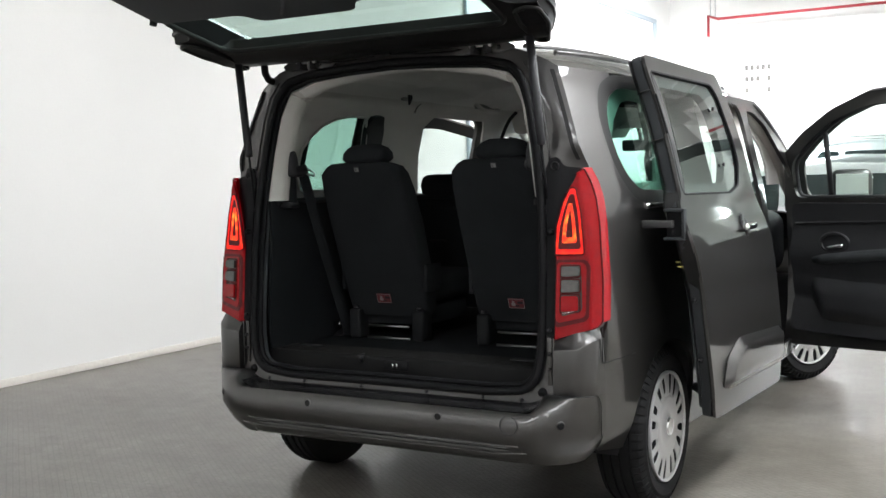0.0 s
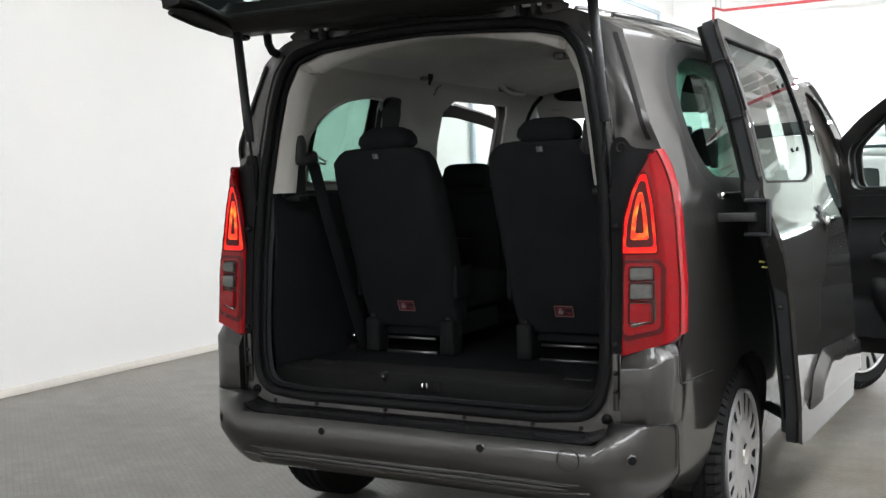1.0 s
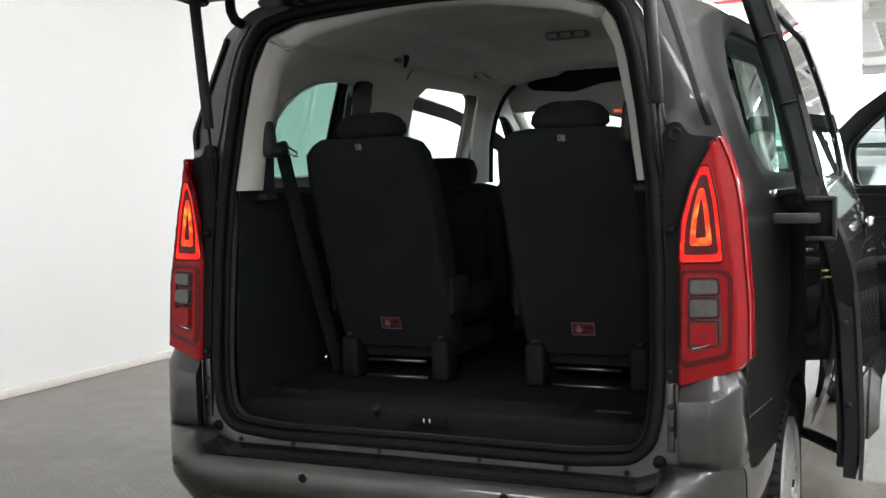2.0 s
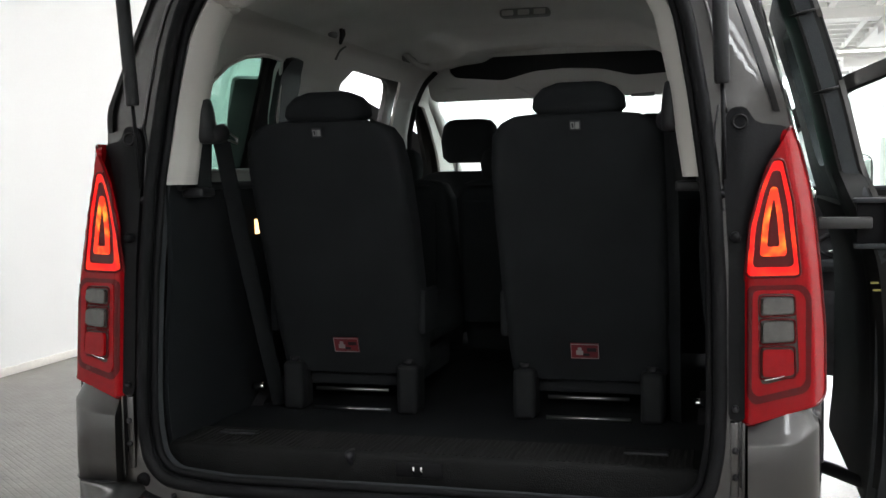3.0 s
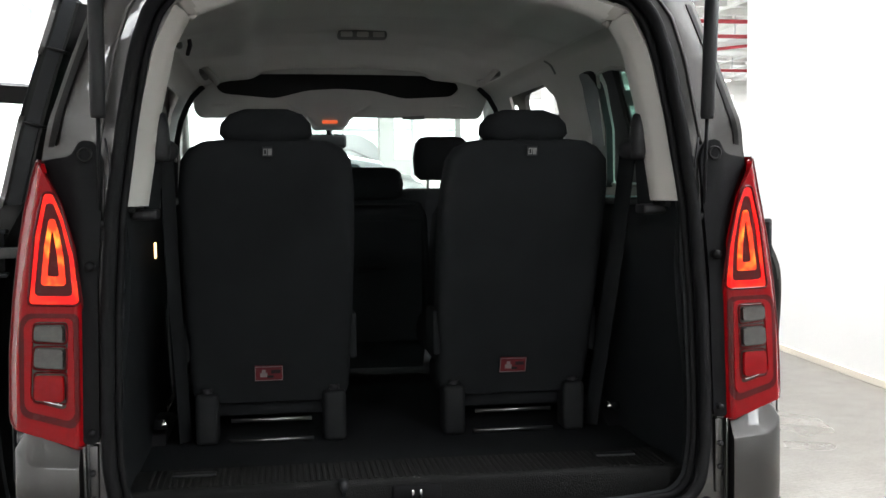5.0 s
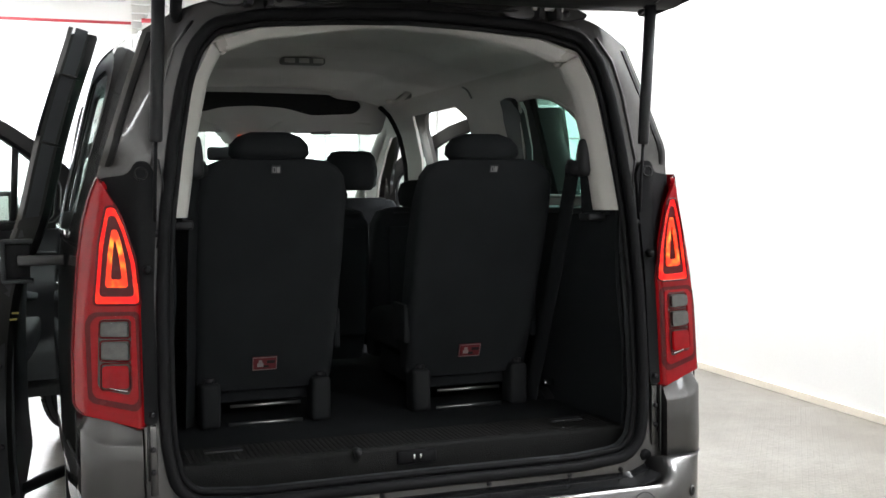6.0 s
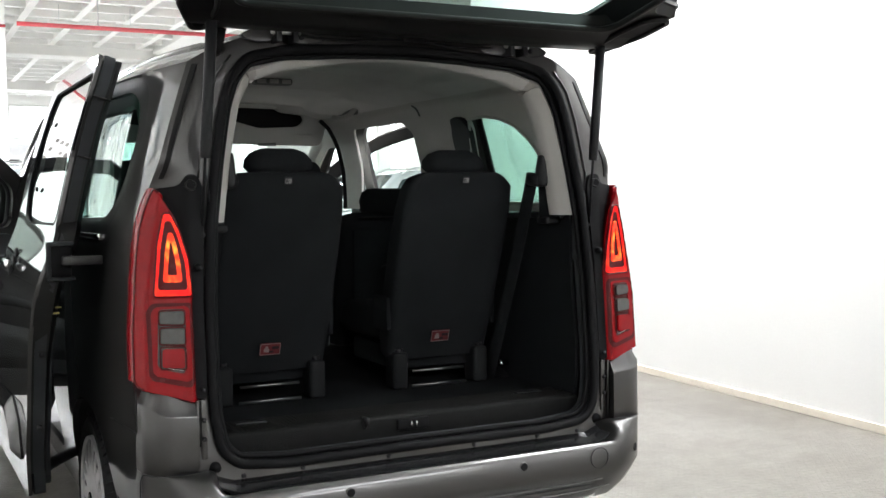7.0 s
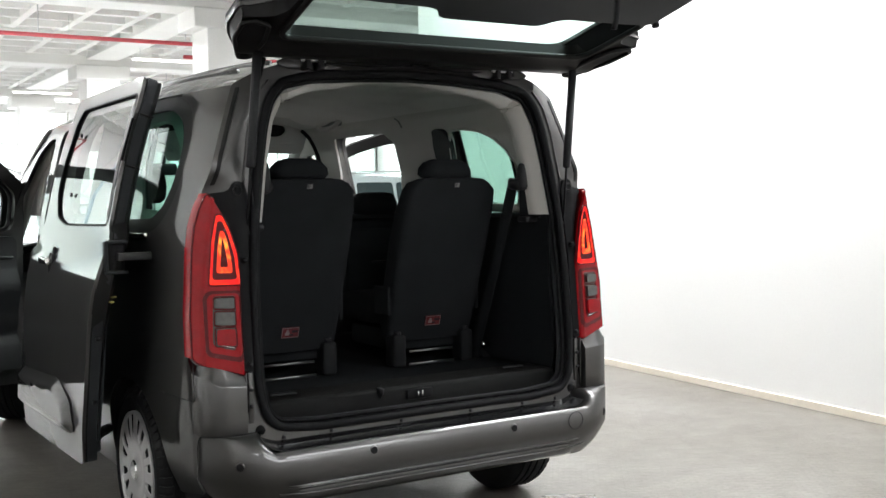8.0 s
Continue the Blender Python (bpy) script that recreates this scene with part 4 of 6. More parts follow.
LOW_M = rounded([(0.725, 1.041), (0.814, 1.041), (0.827, 1.025), (0.827, 0.861), (0.819, 0.849), (0.734, 0.829), (0.723, 0.841)], 0.014)
LOW_I = rounded([(0.734, 1.034), (0.808, 1.034), (0.815, 0.880), (0.808, 0.868), (0.740, 0.851)], 0.012)


def tail_lamp(s):
    lamp = empty("tail_lamp")
    lamp.parent = van
    lamp["label"] = "lit red tail lamp cluster with a triangular light loop"

    def face(u, v):
        edge_x = float(np.interp(v, [0.8, 0.95, 1.08, 1.2, 1.3, 1.37], [0.842, 0.842, 0.832, 0.815, 0.797, 0.788]))
        return 0.09 * (v - 0.77) + 0.22 * (u - 0.71) - 0.037 * smooth01((u - 0.70) / 0.022) + 1.6 * max(0.0, u - edge_x)

    def on(d):
        return lambda u, v: (s * u, face(u, v) - d, v)

    f = s < 0
    sheet("lens", LAMP, [], 0.007, on(0.0), M["lamp_red"], lamp, 0.012, flip=f)
    # the side of the lens, wrapping on to the flank
    edge = LAMP[0:7]
    ring_o = [(s * x, face(x, z) - 0.001, z) for x, z in edge]
    ring_m = [(s * (x + 0.004), face(x, z) + 0.012, z) for x, z in edge]
    ring_b = [(s * (x + 0.005), face(x, z) + 0.065, z) for x, z in edge]
    loft("lens_side", [ring_o, ring_m, ring_b], M["lamp_edge"], lamp, closed=False, cap=False, flip=s > 0)
    sheet("upper_bezel", UPPER_O, [UPPER_I], 0.006, on(0.004), M["led_red"], lamp, 0.006, "lit red outer loop", flip=f)
    sheet("upper_recess", UPPER_I, [], 0.008, on(0.0015), M["lamp_dark"], lamp, 0.002, flip=f)
    sheet("light_loop", LOOP_O, [LOOP_I], 0.0045, on(0.005), M["led_orange"], lamp, 0.005, "glowing orange inner loop", flip=f)
    tube("loop_rim", [on(0.005)(u, v) for u, v in UPPER_O], 0.0028, M["lamp_dark"], lamp, 6, closed=True)
    sheet("lower_ring", LOW_O, [LOW_M], 0.006, on(0.003), M["lamp_dark"], lamp, 0.004, flip=f)
    sheet("lower_band", LOW_M, [LOW_I], 0.006, on(0.006), M["lamp_red"], lamp, 0.005, flip=f)
    sheet("lower_bed", LOW_I, [], 0.01, on(0.0015), M["lens_grey"], lamp, 0.002, flip=f)
    for z0, z1, m, lab in ((0.993, 1.025, "lens_clear", "clear indicator lens"), (0.938, 0.978, "lens_clear", "clear reversing lens"), (0.869, 0.924, "lamp_red", "red fog lens")):
        sheet("lens_block", rounded([(0.743, z0), (0.743, z1), (0.801, z1), (0.803, z0 + 0.004)], 0.007), [], 0.008, on(0.009), M[m], lamp, 0.008, lab, flip=not f)
        tube("block_rim", [on(0.007)(u, v) for u, v in rounded([(0.738, z0 - 0.005), (0.738, z1 + 0.005), (0.806, z1 + 0.005), (0.808, z0 - 0.002)], 0.009)], 0.0022, M["lamp_dark"], lamp, 6, closed=True)
    tube("chrome_line", [on(0.009)(u, v) for u, v in ((0.748, 0.862), (0.775, 0.868), (0.800, 0.876))], 0.0025, M["chrome"], lamp, 6)
    tube("lens_edge", [on(0.0)(u, v) for u, v in rounded(LAMP, 0.01, 3)], 0.0035, M["lamp_dark"], lamp, 6, closed=True)


for s in (-1, 1):
    tail_lamp(s)

# ---- bumper: one section swept from flank to flank ----
SECTION = [(0.10, 0.518), (0.02, 0.516), (-0.078, 0.509), (-0.103, 0.5155), (-0.1145, 0.506), (-0.1235, 0.476), (-0.128, 0.44), (-0.118, 0.405), (-0.108, 0.398), (-0.112, 0.388), (-0.103, 0.380), (-0.106, 0.368), (-0.095, 0.345), (-0.06, 0.325), (0.02, 0.32)]


def bumper_path(n=96):
    """The plan from the left flank to the right: (x, y, nx, ny, how far out)."""
    out = []
    for i in range(n + 1):
        a = -1 + 2 * i / n
        s, b = (1 if a > 0 else -1), abs(a)
        if b < 0.60:
            out.append((s * BUMP_X * b / 0.60, BUMP_Y - BUMP_R, 0.0, -1.0, b))
        else:
            q = (b - 0.60) / 0.40 * radians(84.5)
            out.append((s * (BUMP_X + BUMP_R * math.sin(q)), BUMP_Y - BUMP_R * math.cos(q), s * math.sin(q), -math.cos(q), b))
    return out


rings = []
for x, y, nx, ny, b in bumper_path():
    ring = []
    for d, z in SECTION:
        e = -d - 0.128
        lift = 0.0
        k = len(ring)
        if k < 6:
            # the lip rises into the corner as a rounded shoulder under the corner panel
            w = smooth01((abs(x) - 0.650) / 0.075)
            q = math.degrees(math.asin(min(1.0, max(0.0, (abs(x) - BUMP_X) / BUMP_R))))
            top = -0.074 * smooth01((50 - q) / 27)
            e1, z1 = ((top - 0.02, 0.574), (top - 0.01, 0.574), (top, 0.573), (top * 0.62, 0.566), (top * 0.25, 0.547), (top * 0.04, 0.510))[k]
            e, lift = e * (1 - w) + e1 * w, (z1 - z) * w
        elif z < 0.42:
            # the ribbed moulding fades out before the corners
            smooth_e = float(np.interp(z, [0.32, 0.36, 0.42], [-0.085, -0.045, -0.008]))
            w = smooth01((abs(x) - 0.56) / 0.07)
            e = e * (1 - w) + smooth_e * w
        ring.append((x + nx * e, y + ny * e, z + lift))
    rings.append(ring)
loft("bumper", rings, M["paint"], van, "painted rear bumper", closed=False, cap=False, sharp=50)
# glossy black step on top of the bumper
sheet("bumper_step", rounded([(-0.69, -0.096), (0.69, -0.096), (0.70, 0.06), (-0.70, 0.06)], 0.05), [], 0.03, lambda u, v: (u, v, 0.513 + 0.16 * min(0.126, max(0.0, v + 0.096)) + 0.012 * smooth01((v + 0.03) / 0.02) + 0.026 * smooth01((abs(u) - 0.60) / 0.09)), M["black_gloss"], van, 0.006, "glossy black loading step", smooth=False)
for x in (-0.765, -0.296, 0.296, 0.765):
    a = max(0.0, (abs(x) - BUMP_X) / BUMP_R)
    n = np.array((math.copysign(a, x), -math.sqrt(1 - a * a), 0.0))
    c = np.array((x, plan_y(x), 0.480)) - (0.0080 if abs(x) < 0.5 else 0.0015) * n
    tube("sensor_ring", [tuple(c + n * 0.001), tuple(c + n * 0.0035)], [0.0165, 0.015], M["paint"], van, 18)
    tube("parking_sensor", [tuple(c), tuple(c + n * 0.0045), tuple(c + n * 0.0046)], [0.0125, 0.0125, 0.0115], M["rubber"], van, 16)
tube("tow_cover", [(0.585 + 0.034 * math.cos(a), -0.145, 0.474 + 0.034 * math.sin(a)) for a in np.linspace(0, 2 * math.pi, 33)[:-1]], 0.0016, M["black"], van, 6, closed=True)
for z, x1 in ((0.392, 0.61), (0.366, 0.64)):
    tube("bumper_moulding", [(x, -0.128 + 0.10 * max(0, abs(x) - 0.56), z + 0.06 * max(0, (abs(x) - 0.52))) for x in np.linspace(-x1, x1, 30)], 0.0045, M["paint"], van, 6, squash=(1, 0.7))
for s in (-1, 1):
    # corner panel between bumper and lamp: upright face, crease, facet back to the lamp
    CR, CX, CY = 0.082, 0.776, 0.035
    path = [(x, CY - CR, 0.0, -1.0) for x in np.linspace(0.716, 0.772, 6)]
    path += [(CX + CR * math.sin(radians(q)), CY - CR * math.cos(radians(q)), math.sin(radians(q)), -math.cos(radians(q))) for q in np.linspace(0, 84, 19)]
    path += [(0.8576 + 0.0056 * t, 0.0264 + 0.046 * t, 0.995, -0.1) for t in (0.35, 0.7, 1.0)]
    rings = []
    for px, py, sx, sy in path:
        crease = 0.733 + 0.10 * (px - 0.716) + 0.022 * smooth01((px - 0.80) / 0.06)
        top = 0.766 + 0.305 * (px - 0.707)
        ring = []
        for e, z in ((-0.003, 0.570), (0.0, 0.575), (0.001, 0.62), (0.0, 0.68), (-0.001, crease - 0.006), (-0.0025, crease - 0.001), (-0.006, crease + 0.003)):
            ring.append((s * (px + sx * e), py + sy * e, z))
        rise = max(0.003, top - crease - 0.003)
        for f in (0.4, 0.75, 1.0):
            ring.append((s * (px - sx * (0.006 + 0.022 * f)), py - sy * (0.006 + 0.022 * f), crease + 0.003 + rise * f))
        rings.append(ring)
    loft("corner_panel", rings, M["paint"], van, closed=False, cap=False, sharp=50, flip=s < 0)
    inner = rings[0]
    loft("corner_return", [[(x, y + 0.001, z) for x, y, z in inner], [(x - s * 0.003, 0.012, z) for x, y, z in inner]], M["paint"], van, closed=False, cap=False, flip=s > 0)
    gap = [(s * x, y - 0.0005, 0.5725) for x, y, sx, sy in path[:-5]] + [(s * 0.8585, 0.022, 0.566), (s * 0.8605, 0.032, 0.552), (s * 0.8615, 0.036, 0.53), (s * 0.8612, 0.036, 0.42)]
    tube("panel_gap", gap, 0.0022, M["black"], van, 6)
    gap = [(s * (side_x(0.05, z) + 0.001), 0.048, z) for z in np.linspace(0.81, 0.70, 6)] + [(s * (side_x(0.054, 0.686) + 0.001), 0.052, 0.686), (s * (side_x(0.07, 0.68) + 0.001), 0.066, 0.679)] + [(s * (side_x(y, 0.678) + 0.001), y, 0.678) for y in np.linspace(0.09, 0.33, 7)]
    tube("panel_gap", gap, 0.0022, M["black"], van, 6)
    # painted strip between seal and bumper corner, below the lamp
    box("pillar_strip", s * 0.690 - 0.009, s * 0.690 + 0.009, -0.020, 0.03, 0.60, 0.772, M["paint"], van, 0.004)
    box("pillar_edge", s * 0.7085 - 0.003, s * 0.7085 + 0.003, -0.024, 0.01, 0.58, 0.772, M["paint"], van, 0.002)

# ---- wheels ----
for s in (-1, 1):
    wheel(van, s * 0.890, REAR_AX, 0.325, s, "near", 0.222)
    steered = wheel(van, s * 0.895, FRONT_AX, 0.325, s, "near", 0.222)
    steered.matrix_local = pose(s * 0.80, FRONT_AX, 0, 0, 0, -30) @ pose(-s * 0.80, -FRONT_AX, 0)

# ---- load space and cabin lining ----
C_OPEN = [(0.632, 0.60), (0.634, 1.10), (0.622, 1.27), (0.590, 1.48), (0.560, 1.62), (0.515, 1.71), (0.40, 1.752), (0.2, 1.768), (0.0, 1.775)]
C_FULL = [(0.625, 0.60), (0.635, 1.10), (0.75, 1.27), (0.745, 1.48), (0.715, 1.62), (0.655, 1.73), (0.50, 1.815), (0.25, 1.838), (0.0, 1.845)]


def lining(y, k):
    """Half section of the cabin lining: k counts along the contour from the floor (0) to the middle of the roof (8)."""
    t = smooth01((y - 0.12) / 0.33)
    xo, zo = (float(np.interp(k, range(9), [c[i] for c in C_OPEN])) for i in (0, 1))
    xf, zf = (float(np.interp(k, range(9), [c[i] for c in C_FULL])) for i in (0, 1))
    drop = 0.0
    if k > 5.2:
        w = min(1.0, (k - 5.2) / 0.8)
        drop = w * (0.014 * smooth01((y - 1.48) / 0.06) + 0.026 * math.exp(-((y - 1.50) / 0.05) ** 2) + 0.034 * math.exp(-((y - 2.02) / 0.07) ** 2) + 0.018 * math.exp(-((y - 0.98) / 0.06) ** 2))
        # the side beams hang lower than the middle of the roof
        drop += w * 0.024 * (1 - smooth01((k - 6.35) / 0.3)) * smooth01((y - 0.40) / 0.2)
    if 1.6 < k < 7.5:
        # the lining swells round the opening before it flares out
        swell = 0.040 * smooth01((y - 0.058) / 0.055) * (1 - smooth01((y - 0.13) / 0.24)) * min(1.0, (k - 1.6) / 0.3, (7.5 - k) / 1.5)
        xo, zo = xo - swell * (1.0 if k < 5 else 0.4), zo - (swell * 0.6 if k >= 5 else 0.0)
        xf, zf = xf - swell, zf - (swell * 0.5 if k >= 5 else 0.0)
    return xo + (xf - xo) * t, zo + (zf - zo) * t - drop


def lean(u, z):
    """The lining starts along the leaning rear frame."""
    return u + 0.09 * (z - 1.27) * (1 - smooth01((u - 0.08) / 0.4))


def k_of(z):
    return float(np.interp(z, [c[1] for c in C_FULL[:6]], range(6)))


Q_IN = rounded([(y, k_of(z)) for y, z in ((0.428, 1.36), (0.436, 1.43), (0.460, 1.495), (0.515, 1.555), (0.590, 1.605), (0.69, 1.642), (0.80, 1.658), (0.93, 1.655), (0.955, 1.31), (0.445, 1.305))], 0.04)
S_IN = [(y, k_of(z)) for y, z in ((1.47, 0.60), (1.48, 1.30), (1.50, 1.63), (1.56, 1.68), (2.14, 1.68), (2.19, 1.63), (2.20, 1.30), (2.22, 0.60))]
F_IN = [(y, k_of(z)) for y, z in ((2.44, 0.60), (2.46, 1.30), (2.49, 1.61), (2.62, 1.60), (2.78, 1.52), (2.94, 1.39), (3.06, 1.20), (3.08, 0.60))]
for s in (-1, 1):
    def at(u, v):
        x, z = lining(u, v)
        return (s * x, lean(u, z), z)
    sheet("upper_trim", [(0.062, 2.0), (3.30, 2.0), (3.16, 2.8), (2.92, 3.8), (2.70, 4.6), (2.52, 5.3), (0.062, 5.3)], [Q_IN, S_IN, F_IN], (0.03, 0.09), at, M["trim_light"], van, 0.012, "pale grey pillar and roof trim", flip=s > 0)
    sheet("lower_trim", [(0.075, 0.0), (1.47, 0.0), (1.47, 2.0), (0.075, 2.0)], [], (0.05, 0.12), lambda u, v: (s * (0.63 + 0.012 * math.sin(3 * v) + 0.04 * smooth01((u - 0.9) / 0.3)), u, 0.60 + 0.335 * v), M["side_trim"], van, 0.012, "black moulded side trim", flip=s > 0)
    box("trim_ledge", min(s * 0.61, s * 0.78), max(s * 0.61, s * 0.78), 0.12, 1.46, 1.255, 1.275, M["trim_dark"], van, 0.008)
    tube("tie_down", [(s * 0.628, 0.517, 0.695), (s * 0.597, 0.517, 0.695), (s * 0.588, 0.517, 0.695)], [0.012, 0.014, 0.008], M["chrome"], van, 12, "bright anchor bolt")
    tube("quarter_rim", [(s * (lining(u, v)[0] - 0.002), u, lining(u, v)[1]) for u, v in Q_IN], 0.006, M["trim_light"], van, 6, closed=True)
    cover = rounded([(y, k_of(z)) for y, z in ((0.925, 1.30), (1.07, 1.30), (1.085, 1.60), (1.05, 1.665), (0.96, 1.66), (0.925, 1.60))], 0.05)
    sheet("belt_cover", cover, [], (0.03, 0.09), lambda u, v: (s * (lining(u, v)[0] - 0.022), u, lining(u, v)[1]), M["black"], van, 0.020, "black belt cover beside the side glass", flip=s > 0)
sheet("headliner", [(0.066, -2.75), (2.50, -2.75), (2.50, 2.75), (0.066, 2.75)], [], (0.03, 0.075), lambda u, v: (math.copysign(lining(u, 8 - abs(v))[0], v), lean(u, lining(u, 8 - abs(v))[1]), lining(u, 8 - abs(v))[1]), M["headliner"], van, 0.012, "grey woven roof lining")
box("load_floor", -0.64, 0.64, 0.12, 2.6, 0.600, 0.640, M["carpet"], van, 0.01, "black load-floor carpet")
box("cabin_floor", -0.74, 0.74, 2.4, 3.9, 0.40, 0.46, M["carpet"], van, 0.01)
box("dashboard", -0.72, 0.72, 3.05, 3.70, 0.70, 1.10, M["trim_dark"], van, 0.10, seg=4)
# sill trim over the latch
bm = rbox(-0.64, 0.64, 0.056, 0.24, 0.56, 0.648, 0.014, 3)
part("sill_trim", bm, M["sill"], van, "scuffed grey sill moulding", sharp=40)
verts, faces = [], []
for i in range(84):
    x0 = -0.60 + i * 0.0144
    n = len(verts)
    verts += [(x0 + dx, y, z) for y in (0.072, 0.225) for dx, z in ((0.0, 0.647), (0.0025, 0.6496), (0.0085, 0.6496), (0.011, 0.647))]
    faces += [(n, n + 1, n + 5, n + 4), (n + 1, n + 2, n + 6, n + 5), (n + 2, n + 3, n + 7, n + 6), (n, n + 3, n + 2, n + 1), (n + 4, n + 5, n + 6, n + 7)]
mesh_object("sill_mat", verts, faces, M["sill_mat"], van, "ribbed dark grey sill mat", smooth=False)
for x in (-0.58, -0.40, -0.12, 0.18, 0.42, 0.58):
    tube("frame_plug", [(x, -0.014, 0.541), (x, -0.026, 0.541)], 0.007, M["black"], van, 10)
box("latch_recess", -0.056, 0.056, 0.045, 0.060, 0.597, 0.635, M["rubber"], van, 0.008)
for x in (-0.010, 0.008):
    box("latch_striker", x - 0.003, x + 0.003, 0.040, 0.047, 0.606, 0.626, M["chrome"], van, 0.002)
tube("sill_notch", [(-0.165, 0.050, 0.650), (-0.165, 0.052, 0.634), (-0.165, 0.056, 0.618)], [0.022, 0.017, 0.007], M["black"], van, 12, squash=(1.0, 0.5))
for x in (-0.50, 0.50):
    box("floor_catch", x - 0.05, x + 0.05, 0.15, 0.18, 0.648, 0.656, M["black"], van, 0.004)


# ---- seats ----
def slab_ring(x0, x1, y0, y1, z, n=5, r=0.05):
    pts = rounded([(x0, y0), (x1, y0), (x1, y1), (x0, y1)], r, n)
    return [(x, y, z) for x, y in pts]


def cushion(name, stations, material, parent, label="", r=0.05):
    """Loft through (x centre, half width, y back, y front, z)."""
    rings = [slab_ring(c - h, c + h, yb, yf, z, 5, r) for c, h, yb, yf, z in stations]
    return loft(name, rings, material, parent, label, sharp=60)


def rear_seat(x):
    seat = empty("rear_seat")
    seat.parent = van
    seat["label"] = "black cloth folding third-row seat"

    def yb(z):
        return 0.485 - 0.345 * (z - 0.827)
    st = []
    for z, h, th in ((0.745, 0.190, 0.06), (0.775, 0.205, 0.10), (0.83, 0.208, 0.11), (0.95, 0.212, 0.12), (1.15, 0.216, 0.12), (1.30, 0.214, 0.11), (1.375, 0.205, 0.10), (1.405, 0.185, 0.08), (1.42, 0.150, 0.055), (1.425, 0.10, 0.03)):
        back = yb(z) + (0.02 if z > 1.40 else 0.0) + (0.012 if z > 1.42 else 0)
        st.append((x, h, back, back + th, z))
    cushion("backrest", st, M["cloth"], seat, r=0.035)
    st = []
    for z, h, b, f in ((1.418, 0.06, 0.34, 0.40), (1.425, 0.10, 0.325, 0.425), (1.44, 0.113, 0.318, 0.435), (1.465, 0.110, 0.322, 0.435), (1.488, 0.09, 0.335, 0.425), (1.501, 0.055, 0.355, 0.405)):
        st.append((x, h, b, f, z))
    cushion("headrest", st, M["cloth"], seat, r=0.05)
    for dx in (-0.06, 0.06):
        tube("headrest_post", [(x + dx, 0.375, 1.40), (x + dx, 0.375, 1.43)], 0.006, M["steel"], seat, 8)
    box("cushion", x - 0.205, x + 0.205, 0.58, 1.0, 0.80, 0.93, M["cloth"], seat, 0.05, seg=3)
    box("base_plate", x - 0.17, x + 0.17, 0.54, 0.93, 0.70, 0.79, M["cloth"], seat, 0.02)
    for dx in (-0.165, 0.165):
        bm = rbox(x + dx - 0.030, x + dx + 0.030, 0.475, 0.56, 0.640, 0.775, 0.014, 3)
        part("foot", bm, M["plastic_grey"], seat, "grey moulded foot", sharp=40)
        tube("foot_bolt", [(x + dx, 0.50, 0.772), (x + dx, 0.50, 0.787)], 0.014, M["black"], seat, 10)
    for z, y, h in ((0.699, 0.505, 0.105), (0.646, 0.500, 0.110)):
        tube("bar", [(x - h, y, z), (x + h, y, z)], 0.0055, M["bar_steel"], seat, 8, "bare steel cross bar")
    tube("cross_tube", [(x - 0.12, 0.52, 0.765), (x + 0.12, 0.52, 0.765)], 0.004, M["steel"], seat, 8)
    for dx in (-0.214, 0.214):
        bm = rbox(x + dx - 0.010, x + dx + 0.010, 0.47, 0.60, 0.86, 0.98, 0.008, 2)
        part("hinge_cover", bm, M["seat_side"], seat, sharp=40)
    # warning label: red field with unreadable white figure
    tilt = pose(x - 0.005, yb(0.826) - 0.004, 0.826, 19.0, 0, 0)
    lab = part("warning_label", rbox(-0.036, 0.036, -0.0015, 0.0015, -0.022, 0.022, 0.0), M["label_red"], seat, "small red warning label with a white figure")
    lab.matrix_local = tilt
    for (x0, x1, z0, z1), m in (((-0.034, 0.034, -0.0205, -0.019), "label_white"), ((-0.034, 0.034, 0.019, 0.0205), "label_white"), ((-0.022, -0.004, -0.010, 0.002), "label_white"), ((-0.018, -0.008, 0.003, 0.011), "label_white"), ((0.006, 0.030, 0.0, 0.010), "black"), ((-0.004, 0.012, -0.013, -0.006), "black"), ((-0.0355, -0.034, -0.0205, 0.0205), "label_white"), ((0.034, 0.0355, -0.0205, 0.0205), "label_white")):
        box("label_print", x0, x1, -0.0028, -0.0014, z0, z1, M[m], lab, 0.0)
    tag = part("tag", rbox(-0.013, 0.013, -0.0015, 0.0015, -0.012, 0.012, 0.0), M["trim_dark"], seat, "small tag with a seat symbol")
    tag.matrix_local = pose(x + 0.003, yb(1.396) - 0.004, 1.394, 19.0, 0, 0)
    for x0, x1, z0, z1 in ((-0.010, -0.001, 0.006, 0.008), (-0.010, -0.001, -0.008, -0.006), (-0.010, -0.008, -0.006, 0.006), (-0.003, -0.001, -0.006, 0.006), (0.001, 0.010, -0.008, 0.008)):
        box("tag_print", x0, x1, -0.0028, -0.0014, z0, z1, M["label_white"], tag, 0.0)


for s in (-1, 1):
    rear_seat(s * 0.325)


